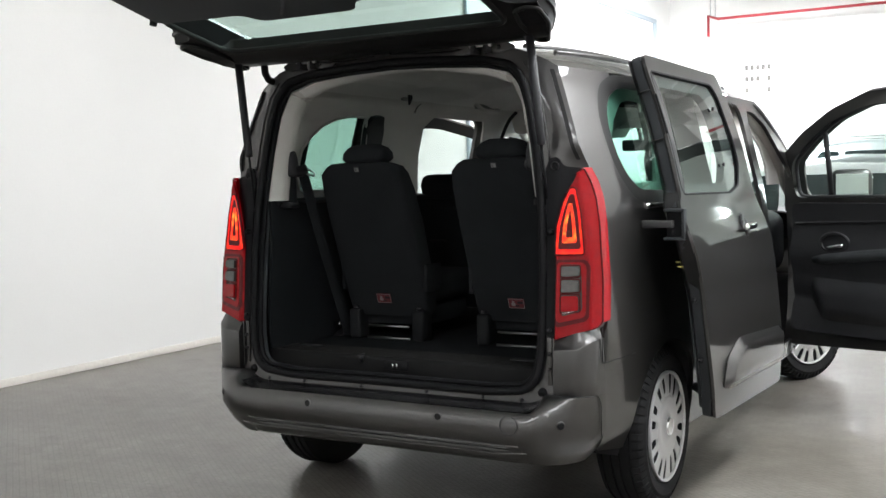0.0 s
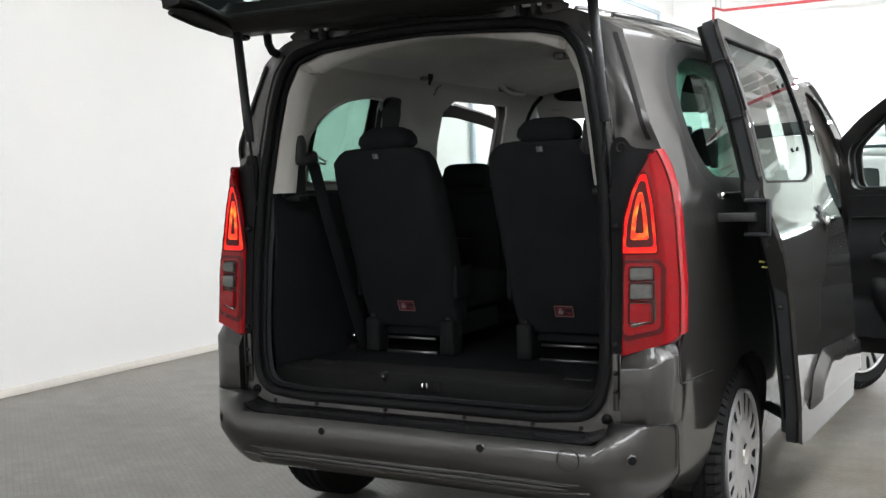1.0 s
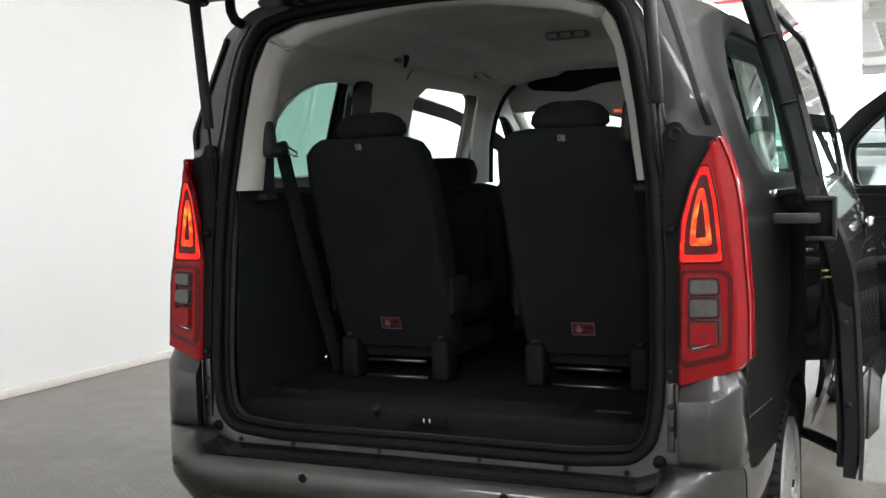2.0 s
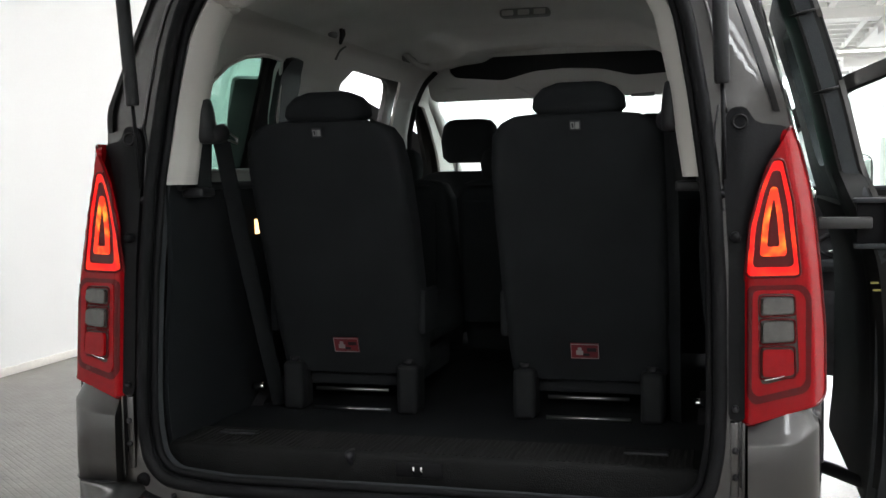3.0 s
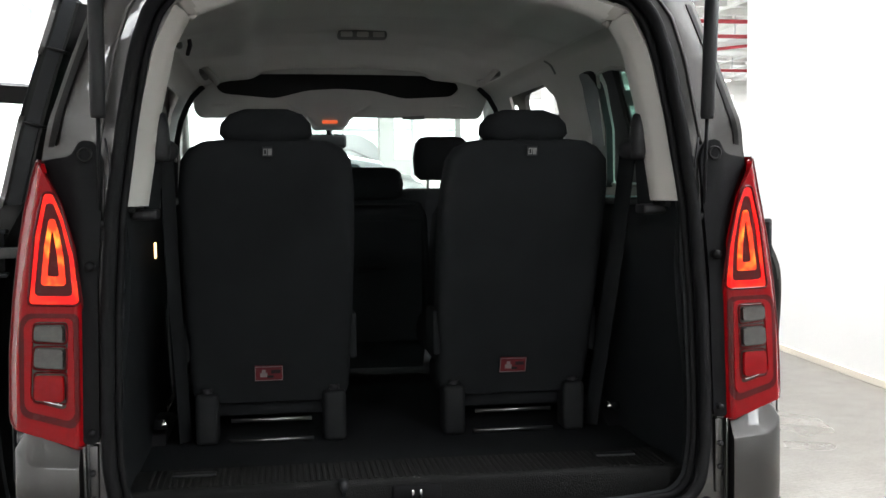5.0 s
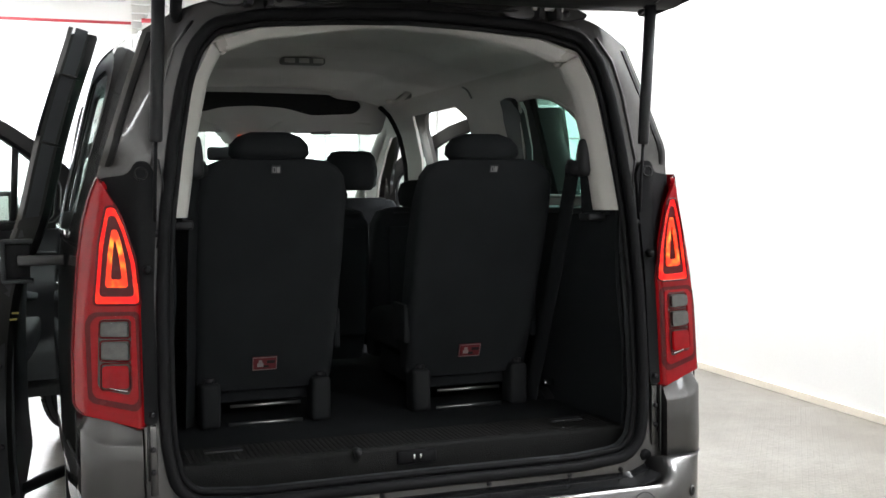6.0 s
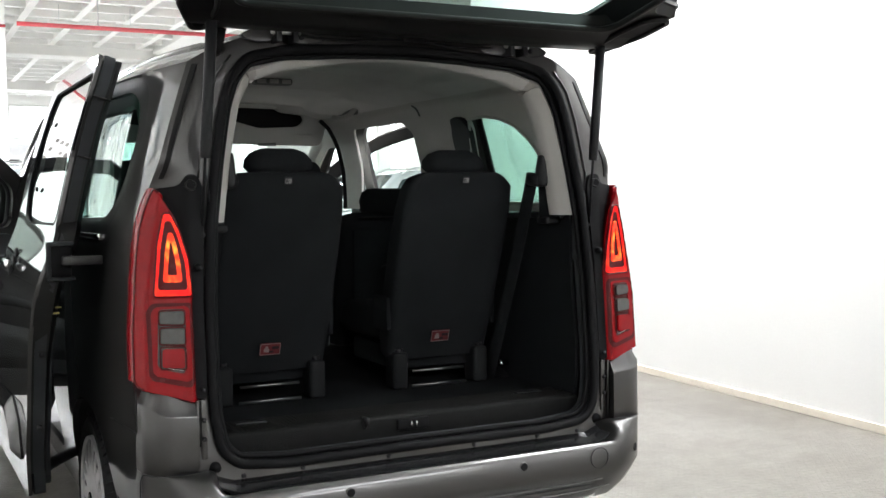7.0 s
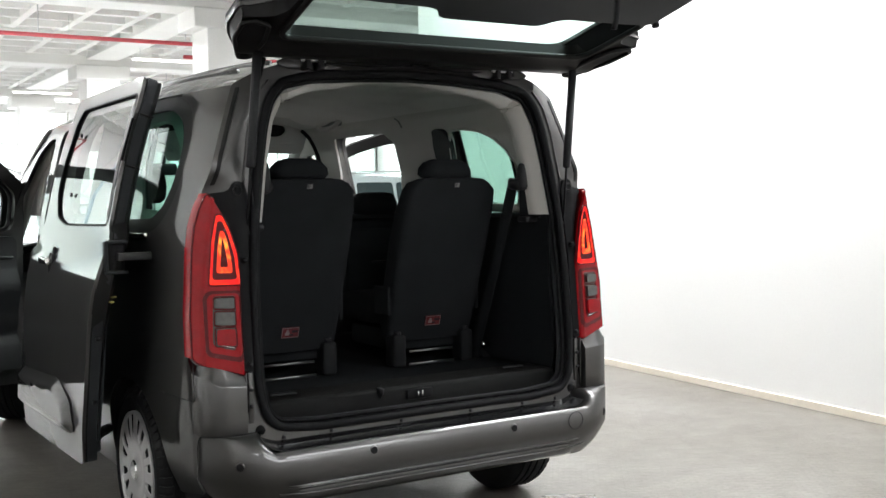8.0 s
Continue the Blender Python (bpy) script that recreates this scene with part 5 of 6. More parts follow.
def cabin_seat(name, x, y, half, top_z, lab, head):
    """A seat seen from behind: its back stands at y, head: (low, high, half width)."""
    seat = empty(name)
    seat.parent = van
    seat["label"] = lab
    cushion("backrest", [(x, h * half, y + 0.10 - 0.17 * (z - 0.7) + d, y + 0.23 - 0.17 * (z - 0.7), z) for z, h, d in ((0.70, 0.92, 0), (0.85, 1.0, 0), (1.05, 1.0, 0), (top_z - 0.06, 0.95, 0), (top_z - 0.015, 0.85, 0.015), (top_z, 0.6, 0.03))], M["cloth"], seat, r=0.04)
    box("cushion", x - half, x + half, y + 0.15, y + 0.62, 0.72, 0.86, M["cloth"], seat, 0.05, seg=3)
    z0, z1, hh = head
    yy = y + 0.10 - 0.17 * (top_z - 0.7)
    cushion("headrest", [(x, hh * a, yy + b, yy + 0.11 - b, z0 + (z1 - z0) * t) for t, a, b in ((0, 0.75, 0.02), (0.12, 0.95, 0.005), (0.5, 1.0, 0), (0.85, 0.92, 0.01), (0.97, 0.75, 0.025), (1, 0.5, 0.04))], M["cloth"], seat, r=0.04)
    for dx in (-0.06, 0.06):
        tube("headrest_post", [(x + dx, yy + 0.05, top_z - 0.02), (x + dx, yy + 0.05, z0 + 0.02)], 0.006, M["steel"], seat, 8)
    return seat


for x in (-0.43, 0.0, 0.43):
    seat = cabin_seat("middle_seat", x, 1.14, 0.225 if x else 0.20, 1.27, "black second-row seat with a plain hard back", (1.265, 1.372, 0.112))
    box("back_panel", x - 0.17, x + 0.17, 1.150, 1.170, 0.80, 1.20, M["cloth"], seat, 0.02, m=None)
    box("grip", x - 0.045, x + 0.045, 1.125, 1.15, 1.035, 1.045, M["plastic_grey"], seat, 0.003)
    box("seam_line", x - 0.15, x + 0.15, 1.127, 1.147, 1.248, 1.252, M["plastic_grey"], seat, 0.001)
for s in (-1, 1):
    cabin_seat("front_seat", s * 0.40, 2.16, 0.24, 1.30, "black front seat with a tall headrest", (1.335, 1.52, 0.122))


# ---- tailgate, raised ----
TG_A, TG_P = radians(14), (0.14, 1.80)


def gate(x, s, n):
    """On the raised tailgate: s from the hinge outwards, n outwards from its inner face (up when raised)."""
    return (x, TG_P[0] - math.cos(TG_A) * s + math.sin(TG_A) * n, TG_P[1] + math.sin(TG_A) * s + math.cos(TG_A) * n)


tail = empty("tailgate")
tail.parent = van
tail["label"] = "raised tailgate with a black inner frame and heated glass"
G_HALF = [(0.0, 0.015), (0.50, 0.012), (0.62, 0.02), (0.69, 0.08), (0.765, 0.225), (0.795, 0.31), (0.803, 0.435), (0.798, 0.447), (0.705, 0.462), (0.685, 0.50), (0.69, 0.80), (0.675, 1.05), (0.62, 1.16), (0.0, 1.18)]
G_OUT = rounded(G_HALF + [(-x, s) for x, s in reversed(G_HALF[1:-1])], 0.014, 3)
G_IN = rounded([(-0.622, 0.30), (0.622, 0.30), (0.645, 0.66), (-0.645, 0.66)], 0.06)
G_GLASS = rounded([(-0.59, 0.205), (0.59, 0.205), (0.605, 0.66), (-0.605, 0.66)], 0.06)


def skin(u):
    """Height of the outer skin over the inner face, falling towards the sides."""
    return 0.085 - 0.045 * smooth01((abs(u) - 0.55) / 0.25)


sheet("outer_skin", G_OUT, [G_GLASS], 0.03, lambda u, v: gate(u, v, skin(u) - 0.04 * smooth01((0.06 - v) / 0.09) + 0.05 * smooth01((v - 0.55) / 0.2)), M["paint"], tail, 0.012, flip=True)
sheet("inner_frame", inset(G_OUT, 0.02), [G_IN], 0.025, lambda u, v: gate(u, v, 0.034 * smooth01((0.13 - v) / 0.10) - 0.02 * math.exp(-((v - 0.20) / 0.05) ** 2)), M["gate_black"], tail, -0.045, "black inner pressing", flip=True)
loft("edge", [[gate(u, v, 0.034 * smooth01((0.13 - v) / 0.10)) for u, v in inset(G_OUT, 0.02) + inset(G_OUT, 0.02)[:1]], [gate(u, v, 0.055) for u, v in G_OUT] + [gate(*G_OUT[0], 0.055)]], M["gate_black"], tail, closed=False, cap=False)
sheet("window", inset(G_GLASS, -0.02), [], 0.08, lambda u, v: gate(u, v, skin(u) - 0.008), M["glass_gate"], tail, 0.0, "tinted rear window")
loft("window_reveal", [[gate(u, v, 0.002) for u, v in G_IN + G_IN[:1]], [gate(u, v, skin(u) - 0.009) for u, v in G_GLASS + G_GLASS[:1]]], M["rubber"], tail, closed=False, cap=False)
tube("window_seal", [gate(u, v, -0.004) for u, v in G_IN], 0.011, M["gate_black"], tail, 8, closed=True)
LINER = rounded([(-0.63, 0.68), (-0.24, 0.67), (-0.20, 0.60), (0.20, 0.60), (0.24, 0.67), (0.63, 0.68), (0.62, 1.05), (0.50, 1.12), (-0.50, 1.12), (-0.62, 1.05)], 0.035)
sheet("inner_liner", LINER, [], 0.03, lambda u, v: gate(u, v, -0.03 + 0.02 * max(0, abs(u) - 0.5)), M["trim_dark"], tail, -0.05, "black lower liner", flip=True)
for s in (-1, 1):
    tube("rubber_stop", [gate(s * 0.675, 0.66, 0.0), gate(s * 0.675, 0.66, -0.02)], 0.014, M["rubber"], tail, 10)
    # struts
    lo = np.array((s * 0.672, 0.035, 1.235))
    hi = np.array(gate(s * 0.655, 0.20, -0.015))
    mid = lo + (hi - lo) * 0.37
    strut = empty("gas_strut")
    strut.parent = van
    strut["label"] = "black gas strut holding the tailgate"
    tube("cylinder", [tuple(mid), tuple(mid + (hi - mid) * 0.02), tuple(hi)], [0.0145, 0.016, 0.016], M["black"], strut, 14)
    tube("rod", [tuple(lo), tuple(mid)], 0.0045, M["rubber"], strut, 10)
    for c in (lo, hi):
        tube("ball_joint", [tuple(c - np.array((s * 0.02, 0, 0))), tuple(c + np.array((s * 0.012, 0, 0)))], 0.010, M["black"], strut, 10)
    tube("safety_wire", [tuple(lo + np.array((-s * 0.012, -0.004, t * 0.18))) + np.array((-s * 0.012 * math.sin(t * 3), 0, 0)) for t in np.linspace(-0.2, 1, 10)], 0.0025, M["black"], strut, 6)
    # hinges
    hinge = empty("hinge")
    hinge.parent = van
    leaf = rounded([(0.036, 1.806), (0.085, 1.803), (0.122, 1.812), (0.130, 1.822), (0.100, 1.836), (0.060, 1.842), (0.034, 1.838)], 0.012, 4)
    for d in (-1, 1):
        outline_leaf = [(s * 0.40 + d * x, z) for x, z in leaf]
        sheet("hinge_leaf", outline_leaf, [], 0.012, lambda u, v: (u, 0.084 - 0.006 * smooth01((0.11 - abs(abs(u) - 0.40)) / 0.05), v), M["paint"], hinge, 0.008, flip=d < 0)
        tube("leaf_edge", [(u, 0.081, v) for u, v in outline_leaf], 0.0028, M["black"], hinge, 6, closed=True)
    for dx in (-0.026, 0.026):
        box("hinge_arm", s * 0.40 + dx - 0.009, s * 0.40 + dx + 0.009, 0.040, 0.12, 1.800, 1.848, M["black"], hinge, 0.005)
    tube("hinge_pin", [(s * 0.40 - 0.045, 0.060, 1.832), (s * 0.40 + 0.045, 0.060, 1.832)], 0.008, M["steel"], hinge, 8)
    for dx in (-0.055, 0.065):
        tube("hinge_bolt", [(s * 0.40 + s * dx, 0.088, 1.822), (s * 0.40 + s * dx, 0.074, 1.822)], 0.009, M["black"], hinge, 8)
    if s < 0:
        tube("rubber_bush", [(s * 0.60, 0.11, 1.765), (s * 0.605, 0.07, 1.775), (s * 0.605, 0.05, 1.80), (s * 0.60, 0.04, 1.83)], 0.015, M["rubber"], van, 10, "black rubber cable gaiter")
a = np.array(gate(0.20, 1.0, -0.04))
tube("pull_strap", [tuple(a), tuple(a + (0.004, -0.002, -0.06)), tuple(a + (0.002, 0.0, -0.12)), tuple(a + (-0.006, 0.004, -0.150))], [0.014, 0.012, 0.012, 0.015], M["black"], tail, 8, squash=(1.0, 0.35))
for s in (-1, 1):
    # darker sheet for the shade in the side rail's hollow, with its rolled edge
    hollow = rounded([(0.655, 0.13), (0.695, 0.125), (0.765, 0.285), (0.780, 0.405), (0.745, 0.425), (0.690, 0.40), (0.660, 0.28)], 0.02, 4)
    sheet("rail_shade", [(s * u, v) for u, v in hollow], [], 0.014, lambda u, v: gate(u, v, 0.034 * smooth01((0.13 - v) / 0.10) - 0.006), M["rubber"], tail, -0.004, flip=s > 0)
    tube("rail_edge", [gate(s * u, v, 0.034 * smooth01((0.13 - v) / 0.10) - 0.010) for u, v in hollow], 0.008, M["gate_black"], tail, 8, closed=True)
grommet = [gate(0.036 * math.cos(a), 0.135 + 0.014 * math.sin(a), -0.004) for a in np.linspace(0, 2 * math.pi, 25)[:-1]]
tube("grommet", grommet, 0.006, M["rubber"], tail, 8, closed=True)
tube("wire", [(x, 0.075 + 0.004 * math.sin(9 * x), 1.826 + 0.006 * math.cos(14 * x)) for x in np.linspace(-0.36, 0.36, 30)], 0.004, M["rubber"], van, 6)


# ---- sliding doors, slid back along the flanks ----
D_OUT = rounded([(0.56, 1.81), (0.548, 1.50), (0.54, 1.265), (0.475, 1.225), (0.455, 1.08), (0.515, 0.85), (0.56, 0.67), (0.66, 0.375), (1.80, 0.33), (1.77, 0.62), (1.70, 0.86), (1.66, 1.02), (1.65, 1.20), (1.65, 1.40), (1.63, 1.64), (1.56, 1.80)], 0.03)
D_GLASS = rounded([(0.558, 1.262), (1.24, 1.255), (1.41, 1.285), (1.50, 1.38), (1.505, 1.50), (1.47, 1.70), (1.42, 1.745), (0.578, 1.745), (0.566, 1.50)], 0.035)
D_INNER = rounded([(0.66, 1.30), (1.24, 1.30), (1.34, 1.40), (1.34, 1.62), (1.27, 1.69), (0.67, 1.69)], 0.05)
D_X = smooth_curve([0.30, 0.40, 0.55, 0.85, 1.0, 1.08, 1.14, 1.20, 1.26, 1.45, 1.60, 1.73, 1.82], [1.085, 1.094, 1.102, 1.098, 1.088, 1.073, 1.050, 1.024, 1.003, 0.957, 0.915, 0.872, 0.845])
D_REAR = smooth_curve([0.375, 0.67, 0.85, 1.08, 1.225, 1.265, 1.50, 1.81], [0.66, 0.56, 0.515, 0.455, 0.475, 0.54, 0.548, 0.56])


def sliding_door(s):
    door = empty("sliding_door")
    door.parent = van
    door["label"] = "sliding side door, slid fully back"
    f = s < 0

    def skin(d):
        return lambda u, v: (s * (D_X(v) - d), u, v)
    sheet("outer_skin", D_OUT, [D_GLASS], 0.026, skin(0.0), M["paint"], door, 0.012, flip=f)
    sheet("inner_shell", inset(D_OUT, 0.004), [D_INNER], 0.03, skin(0.020), M["trim_dark"], door, 0.034, "black inner door shell and jamb", flip=f)
    LOWER = rounded([(0.50, 1.20), (0.48, 1.10), (0.54, 0.86), (0.59, 0.66), (0.69, 0.40), (1.76, 0.36), (1.70, 0.62), (1.63, 0.86), (1.58, 1.04), (1.56, 1.20)], 0.03)
    sheet("lower_shell", LOWER, [], 0.05, skin(0.046), M["trim_dark"], door, 0.03, "dark inner door lining", flip=f)
    sheet("window", inset(D_GLASS, -0.008), [], 0.07, skin(0.010), M["glass"], door, 0.0, "tinted opening glass", flip=f)
    tube("window_trim", [skin(0.004)(u, v) for u, v in D_GLASS], 0.006, M["rubber"], door, 6, closed=True)
    # deep black jamb along the rear edge, with two pressed ribs
    rings = []
    for z in np.linspace(1.785, 0.46, 40):
        x, y = D_X(z), D_REAR(z)
        deep = 0.085 if z > 1.0 else 0.085 - 0.03 * (1.0 - z)
        rings.append([(s * (x - 0.008), y + 0.006, z), (s * (x - 0.010), y + 0.10, z), (s * (x - deep), y + 0.11, z), (s * (x - deep + 0.004), y + 0.035, z), (s * (x - deep + 0.022), y + 0.008, z)])
    loft("door_jamb", rings, M["gate_black"], door, "deep black door jamb", sharp=40, flip=s > 0)
    for z in (1.66, 1.47):
        x, y = D_X(z), D_REAR(z)
        tube("jamb_rib", [(s * (x - 0.075), y + 0.010, z - 0.004), (s * (x - 0.045), y - 0.004, z + 0.002), (s * (x - 0.018), y - 0.002, z + 0.010)], [0.003, 0.005, 0.003], M["gate_black"], door, 8)
    # handle: four-lobed cup and a bright grip
    hx = D_X(1.108)
    box("handle", s * (hx + 0.026) - 0.012, s * (hx + 0.026) + 0.012, 1.155, 1.325, 1.094, 1.124, M["chrome"], door, 0.011, "bright metal pull handle", 3)
    for y0, z0, r in ((1.215, 1.112, 0.028), (1.265, 1.112, 0.028), (1.24, 1.140, 0.026), (1.24, 1.080, 0.026)):
        tube("handle_cup", [(s * (D_X(z0) - 0.004), y0, z0), (s * (D_X(z0) + 0.005), y0, z0)], [r, r * 0.9], M["black"], door, 16)
    bump_poly = rounded([(0.735, 0.485), (0.80, 0.60), (0.98, 0.660), (1.74, 0.612), (1.765, 0.43), (0.86, 0.462)], 0.03)

    def swell(u, v):
        x, y, z = skin(0.0)(u, v)
        q, d = nearest([bump_poly], np.array((u, v)))
        return (x + s * (0.004 + 0.028 * min(1.0, d / 0.035)), y, z)
    sheet("door_moulding", bump_poly, [], 0.02, swell, M["paint"], door, 0.01, "smooth protective moulding", flip=f)
    # latch box and roller arm on the rear jamb
    for z in (1.098, 1.206):
        box("latch_housing", s * 1.000 - 0.040, s * 1.000 + 0.040, 0.440, 0.475, z - 0.006, z + 0.006, M["trim_dark"], door, 0.004)
    box("latch_housing", s * 1.036 - 0.006, s * 1.036 + 0.006, 0.440, 0.475, 1.10, 1.21, M["trim_dark"], door, 0.004)
    box("latch_recess", s * 1.000 - 0.032, s * 1.000 + 0.032, 0.458, 0.470, 1.104, 1.20, M["rubber"], door, 0.002)
    box("latch_arm", s * 0.940 - 0.060, s * 0.940 + 0.060, 0.425, 0.455, 1.140, 1.168, M["arm_grey"], door, 0.005, "grey roller arm")
    for z, x0 in ((1.010, 1.010), (0.992, 1.016)):
        box("data_mark", s * x0 - 0.009, s * x0 + 0.009, D_REAR(z) + 0.001, D_REAR(z) + 0.006, z - 0.0025, z + 0.0025, M["mark_yellow"], door, 0.0)
    tube("lower_arm", [(s * 1.03, 0.80, 0.43), (s * 0.97, 0.93, 0.425), (s * 0.90, 1.05, 0.42), (s * 0.83, 1.10, 0.42)], [0.020, 0.026, 0.026, 0.018], M["black"], door, 10, squash=(1.0, 0.7))
    for z in (0.86, 0.62):
        tube("jamb_stud", [(s * (D_X(z) - 0.04), D_REAR(z) + 0.012, z), (s * (D_X(z) - 0.04), D_REAR(z) - 0.010, z)], 0.009, M["black"], door, 10)
    for u, v in ((1.32, 1.63), (1.24, 1.38)):
        tube("glass_stud", [skin(-0.004)(u, v), skin(0.004)(u, v)], 0.009, M["black"], door, 12)


for s in (-1, 1):
    sliding_door(s)

# ---- front doors, swung open ----
F_OUT = rounded([(-0.04, 0.30), (0.97, 0.345), (1.04, 0.9), (1.03, 1.2), (1.00, 1.62), (0.975, 1.790), (0.62, 1.785), (0.36, 1.70), (0.14, 1.58), (-0.02, 1.46), (-0.05, 1.2)], 0.03)
F_WIN = rounded([(0.03, 1.19), (0.90, 1.19), (0.88, 1.58), (0.85, 1.71), (0.60, 1.705), (0.36, 1.63), (0.18, 1.52), (0.03, 1.40)], 0.06)


def front_door(s):
    door = empty("front_door")
    door.parent = van
    door["label"] = "front door swung wide open, black inner panel"
    a = radians(62)
    dx, dy, hx, hy = s * math.sin(a), -math.cos(a), s * 0.905, 3.19

    def on(n):
        def at(u, v):
            k = n + (bx(v) - 0.92) * 0.9
            return (hx + dx * u + s * math.cos(a) * k, hy + dy * u + math.sin(a) * k, v)
        return at
    f = s > 0
    sheet("outer_skin", F_OUT, [F_WIN], 0.03, on(0.05), M["paint"], door, 0.012, flip=not f)
    sheet("inner_shell", inset(F_OUT, 0.006), [F_WIN], 0.03, on(-0.03), M["paint"], door, 0.03, "painted inner door pressing", flip=f)
    PANEL = rounded([(0.02, 0.40), (0.93, 0.40), (0.985, 0.9), (0.975, 1.16), (0.02, 1.16)], 0.05)
    sheet("door_card", PANEL, [], 0.03, lambda u, v: on(-0.055 - 0.03 * math.exp(-((v - 0.86) / 0.09) ** 2) + 0.02 * math.exp(-((v - 0.60) / 0.05) ** 2))(u, v), M["door_card"], door, 0.03, "charcoal door card", flip=f)
    tube("armrest", [on(-0.10)(u, 0.84 + 0.10 * (u - 0.3)) for u in np.linspace(0.18, 0.85, 10)], [0.02, 0.032, 0.035, 0.035, 0.035, 0.035, 0.035, 0.035, 0.032, 0.02], M["trim_dark"], door, 10)
    tube("handle_cup", [on(-0.106)(0.33 + 0.095 * math.cos(t), 0.93 + 0.055 * math.sin(t)) for t in np.linspace(0, 2 * math.pi, 25)[:-1]], 0.010, M["black"], door, 6, closed=True)
    tube("release_handle", [on(-0.122)(u, 0.905 + 0.15 * (u - 0.31)) for u in np.linspace(0.29, 0.40, 8)], [0.006, 0.009, 0.010, 0.010, 0.010, 0.012, 0.014, 0.008], M["chrome"], door, 8, "chrome release handle")
    tube("card_crease", [on(-0.090)(u, 1.045 + 0.03 * (u - 0.28)) for u in np.linspace(0.05, 1.0, 12)], 0.008, M["black"], door, 6)
    pocket = rounded([(0.24, 0.47), (0.96, 0.47), (0.98, 0.70), (0.14, 0.735), (0.16, 0.62)], 0.05)

    def bulge(u, v):
        q, d = nearest([pocket], np.array((u, v)))
        return on(-0.06 - 0.045 * smooth01(d / 0.07))(u, v)
    sheet("door_pocket", pocket, [], 0.03, bulge, M["door_card"], door, 0.02, flip=f)
    tube("speaker_ring", [on(-0.112)(0.80 + 0.07 * math.cos(t), 0.60 + 0.07 * math.sin(t)) for t in np.linspace(0, 2 * math.pi, 25)[:-1]], 0.006, M["black"], door, 6, closed=True)
    sheet("window", inset(F_WIN, -0.01), [], 0.08, on(0.0), M["glass"], door, 0.0, "side glass", flip=f)
    tube("window_bar", [on(-0.005)(0.25, 1.19), on(-0.005)(0.26, 1.57)], 0.016, M["black"], door, 8)
    tube("window_frame", [on(-0.02)(u, v) for u, v in F_WIN], 0.014, M["black"], door, 8, closed=True)
    m = empty("door_mirror")
    m.parent = door
    c = np.array(on(0.14)(0.28, 1.26))
    bm = rbox(-0.115, 0.115, -0.06, 0.06, -0.09, 0.09, 0.045, 4)
    body = part("mirror_housing", bm, M["paint"], m, sharp=60)
    body.matrix_local = pose(*c, 0, 0, s * 12)
    gl = part("mirror_glass", rbox(-0.088, 0.088, -0.0655, -0.0605, -0.064, 0.064, 0.002, 1), M["chrome"], m)
    gl.matrix_local = pose(*c, 0, 0, s * 12)


for s in (-1, 1):
    front_door(s)

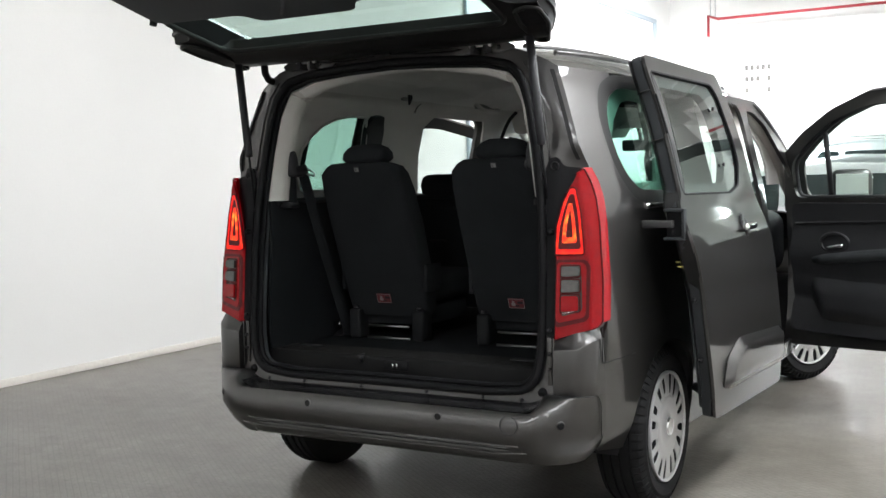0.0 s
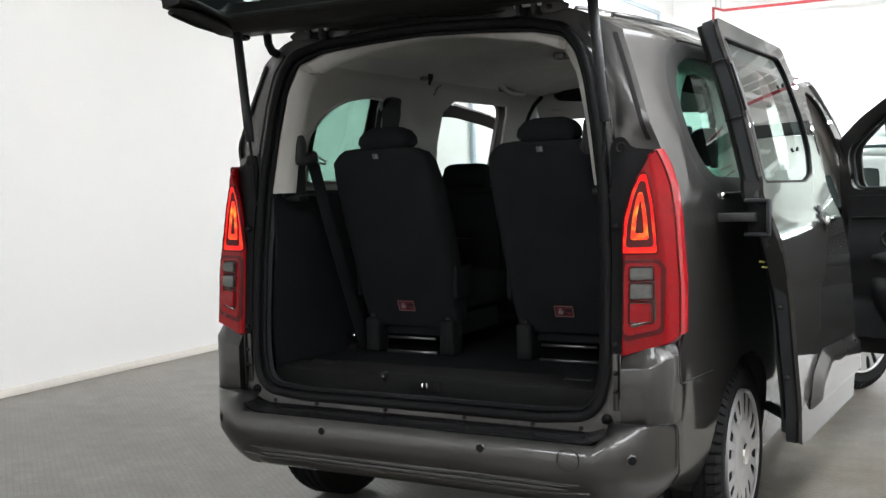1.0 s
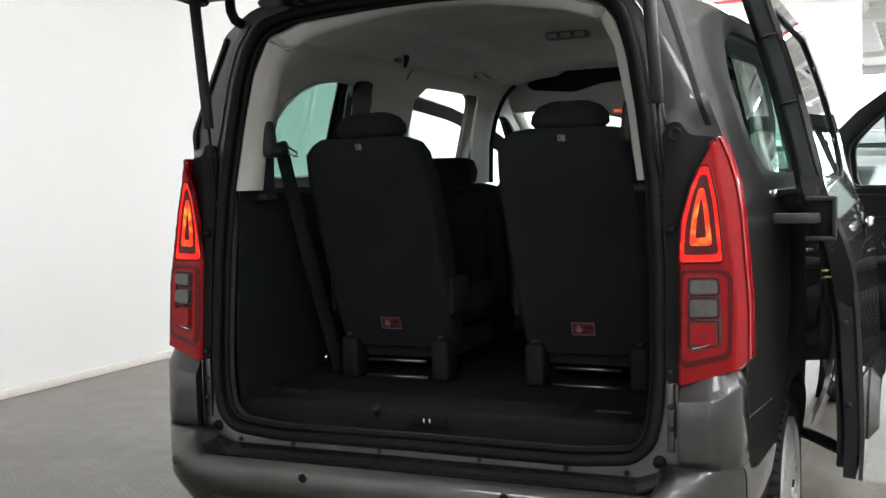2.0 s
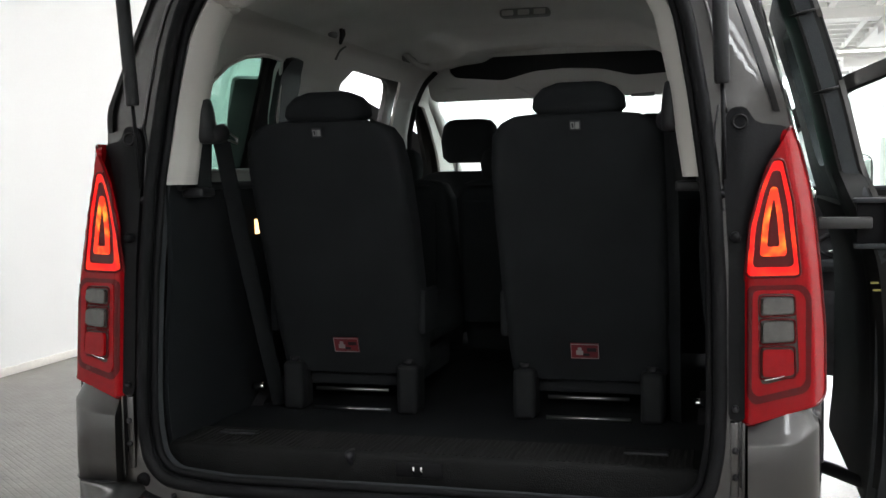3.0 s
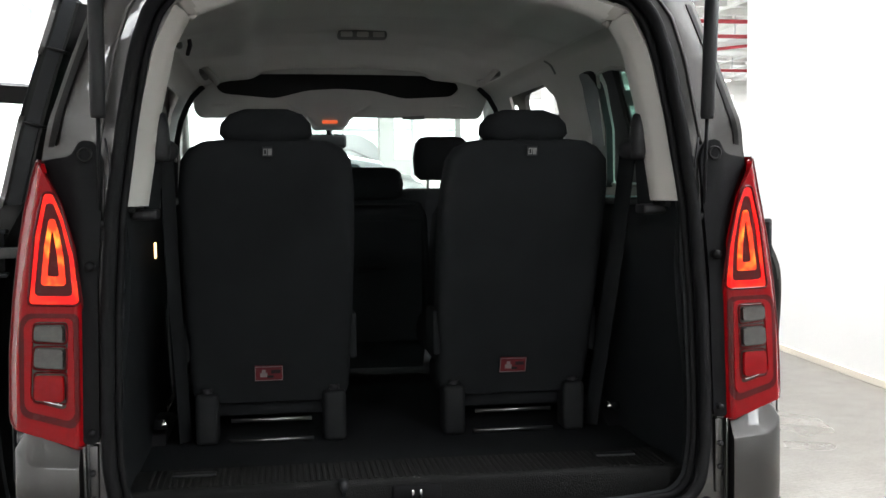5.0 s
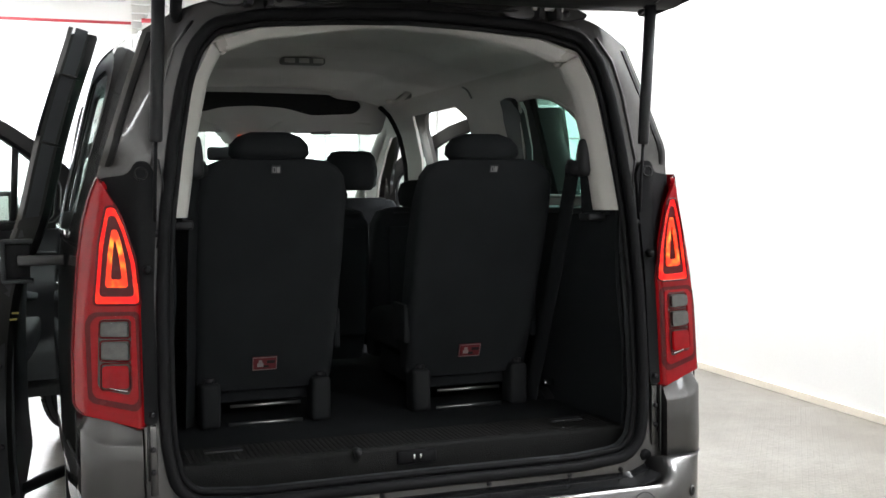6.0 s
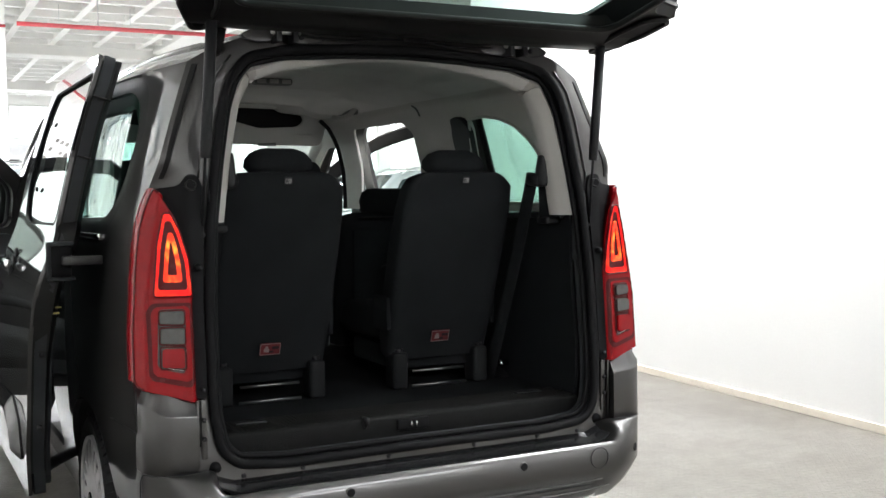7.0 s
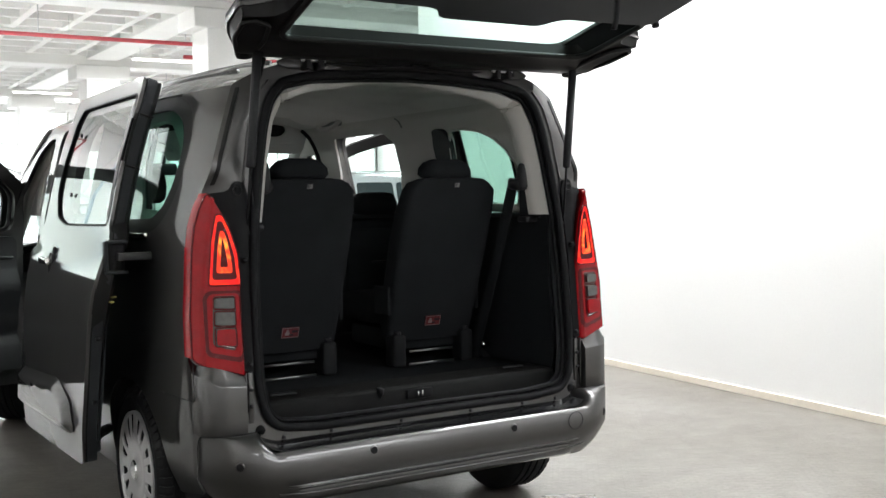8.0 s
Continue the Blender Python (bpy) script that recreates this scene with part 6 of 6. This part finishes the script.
# ---- fittings inside ----
for s in (-1, 1):
    belt = empty("seat_belt")
    belt.parent = van
    belt["label"] = "black seat belt hanging from the rear pillar"
    # upright of the anchor, narrower at its top, and the swivelling guide below it
    ax, ay = 0.556, 0.150
    loft("belt_anchor", [[(s * (ax + 0.021 * math.cos(a) * k), ay + dy + 0.028 * math.sin(a) * k, z) for a in np.linspace(0, 2 * math.pi, 15)] for z, k, dy in ((1.478, 0.35, 0.0), (1.474, 0.62, 0.0), (1.45, 0.85, 0.002), (1.415, 1.0, 0.004), (1.385, 1.08, 0.004), (1.372, 0.9, 0.004), (1.368, 0.4, 0.004))], M["black"], belt, closed=False, cap=True)
    tube("belt_guide", [(s * (ax + 0.008), ay - 0.004, 1.402), (s * (ax - 0.010), ay + 0.012, 1.392), (s * (ax - 0.012), ay + 0.050, 1.394), (s * (ax - 0.004), ay + 0.078, 1.410)], [0.018, 0.025, 0.024, 0.013], M["black"], belt, 12)
    wide = np.array((-s * 0.62, 0.78, 0.0)) * 0.0225

    def ribbon(pts):
        """Flat webbing with a little thickness, its width across the pillar's face."""
        rings = []
        for p in pts:
            p, th = np.array(p, float), np.array((s * 0.78, 0.62, 0.0)) * 0.0014
            rings.append([tuple(p - wide - th), tuple(p + wide - th), tuple(p + wide + th), tuple(p - wide + th), tuple(p - wide - th)])
        loft("webbing", rings, M["cloth"], belt, closed=False, cap=False)

    ribbon([(s * (ax - 0.006 + 0.003 * math.sin(3 * k)), ay + 0.058 + 0.205 * k, 1.395 - 0.50 * k) for k in np.linspace(0, 1.5, 16)])
    ribbon([(s * (ax + 0.012 + 0.012 * k), ay + 0.004 + 0.012 * k, 1.385 - 0.125 * k) for k in np.linspace(0, 1, 5)])
    # slot of the reel cover under the upright webbing
    bm = rbox(s * 0.595 - 0.030, s * 0.595 + 0.030, ay - 0.012, ay + 0.055, 1.238, 1.262, 0.008, 3)
    part("belt_slot", bm, M["black"], belt, sharp=40)
    if s < 0:
        tube("belt_tongue", [(s * (ax - 0.018), ay + 0.062, 1.382), (s * (ax - 0.022), ay + 0.118, 1.372), (s * (ax - 0.020), ay + 0.124, 1.384), (s * (ax - 0.016), ay + 0.072, 1.404)], 0.0032, M["steel"], belt, 8, "steel belt tongue", True)
    # coat hook (left side alone), pressed slot and grab handle on the roof edge
    if s < 0:
        y = 1.12
        x, z = lining(y, 5.4)
        z += 0.03
        box("hook_base", s * x - 0.010, s * x + 0.010, y - 0.028, y + 0.028, z - 0.045, z + 0.04, M["hook_grey"], van, 0.009)
        tube("coat_hook", [(s * (x - 0.008), y - 0.012, z + 0.022), (s * (x - 0.030), y - 0.012, z + 0.006), (s * (x - 0.034), y - 0.010, z - 0.035), (s * (x - 0.026), y, z - 0.062), (s * (x - 0.034), y + 0.010, z - 0.035), (s * (x - 0.030), y + 0.012, z + 0.006), (s * (x - 0.008), y + 0.012, z + 0.022)], 0.0065, M["black"], van, 8, "dark folding coat hook")
    tube("pressed_slot", [(s * (lining(1.34, k)[0] - 0.002), 1.34, lining(1.34, k)[1]) for k in np.linspace(4.7, 5.15, 5)], 0.005, M["hook_grey"], van, 6)
    x, z = lining(1.93, 5.55)
    # darker block behind the handle stands for the shade of its recess
    box("recess_shade", s * x - 0.012, s * x + 0.012, 1.83, 2.05, z - 0.022, z + 0.028, M["hook_grey"], van, 0.010)
    tube("grab_handle", [(s * (x - 0.006), 1.82, z + 0.010), (s * (x - 0.035), 1.83, z - 0.022), (s * (x - 0.044), 1.87, z - 0.034), (s * (x - 0.044), 2.00, z - 0.034), (s * (x - 0.035), 2.04, z - 0.022), (s * (x - 0.006), 2.05, z + 0.010)], 0.012, M["trim_light"], van, 8)
    # sun visors
    visor = part("sun_visor", rbox(-0.20, 0.20, -0.08, 0.08, -0.008, 0.008, 0.007, 2), M["headliner"], van, "grey sun visor folded up", sharp=40)
    visor.matrix_local = pose(s * 0.37, 2.52, 1.650, -14, 0, 0)
    pillar = [(s * lining(2.4, k)[0] - s * 0.02, 2.36 + 0.012 * k, lining(2.36, k)[1]) for k in np.linspace(2, 5.2, 8)]
    tube("front_belt", pillar, 0.012, M["black"], van, 8, squash=(0.3, 1.0))
vl = part("visor_label", rbox(-0.05, 0.05, -0.018, 0.018, -0.001, 0.001, 0.0), M["label_white"], van, "white label on the sun visor")
vl.matrix_local = pose(0.31, 2.44, 1.622, 60, 0, 0)
# overhead shelf: dark slot with a pale lip
SHELF = rounded([(-0.53, 1.722), (-0.30, 1.698), (-0.16, 1.732), (-0.02, 1.740), (0.13, 1.732), (0.27, 1.698), (0.49, 1.712), (0.53, 1.755), (0.46, 1.800), (-0.49, 1.804), (-0.56, 1.76)], 0.03)
LIP = rounded([(-0.64, 1.618), (0.62, 1.612), (0.66, 1.75), (0.60, 1.90), (-0.60, 1.90), (-0.66, 1.75)], 0.04)
sheet("overhead_shelf", LIP, [SHELF], 0.02, lambda u, v: (u, 2.48 - 0.06 * math.cos(u * 1.6) - 0.10 * (v - 1.74), v - 0.012 * u * u), M["headliner"], van, 0.02, "pale grey overhead shelf front")
# solid black block closes the slot, in place of the shade inside the shelf
box("shelf_shade", -0.62, 0.62, 2.49, 2.60, 1.67, 1.835, M["black"], van, 0.02)
rings = [slab_ring(-0.06 - w, -0.06 + w, y0, 2.66, z, 4, 0.02) for z, w, y0 in ((1.572, 0.062, 2.425), (1.580, 0.074, 2.412), (1.606, 0.086, 2.405), (1.640, 0.130, 2.400), (1.668, 0.185, 2.400))]
loft("roof_console", rings, M["headliner"], van, "grey wedge-shaped roof console", sharp=50)
box("console_display", -0.096, -0.030, 2.398, 2.410, 1.586, 1.601, M["console_glow"], van, 0.003, "small lit orange display")
mirror = box("interior_mirror", -0.160, 0.050, 3.02, 3.06, 1.500, 1.572, M["black"], van, 0.025, "black rear-view mirror", 3)
tube("mirror_arm", [(-0.035, 3.04, 1.56), (-0.035, 3.03, 1.60), (-0.035, 2.98, 1.66)], 0.014, M["black"], van, 8)
x, z = lining(1.40, 8)
box("dome_lamp", -0.085, 0.085, 1.37, 1.43, z - 0.028, z + 0.0, M["hook_grey"], van, 0.010, "grey roof lamp lens")
for dx in (-0.055, 0.0, 0.055):
    box("lamp_rib", dx - 0.02, dx + 0.02, 1.366, 1.372, z - 0.024, z - 0.006, M["trim_light"], van, 0.003)
box("load_lamp", -0.634, -0.616, 0.535, 0.575, 1.125, 1.168, M["lamp_warm"], van, 0.004, "lit warm load-space lamp")

# ---- tiled strip of the hall floor ----
tile_mesh = {}
for key in ("tile_dark", "tile_light"):
    bm = rbox(0.004, 0.526, 0.004, 0.526, 0.0, 0.006, 0.0)
    me = bpy.data.meshes.new(key)
    bm.to_mesh(me)
    bm.free()
    me.materials.append(M[key])
    tile_mesh[key] = me
for i in range(14):
    for j in range(10):
        t = new("tile", tile_mesh["tile_dark" if (i + j) % 2 else "tile_light"])
        t.parent = hall_floor
        t.location = (2.2 + i * 0.53, 6.12 + j * 0.53, 0.0)
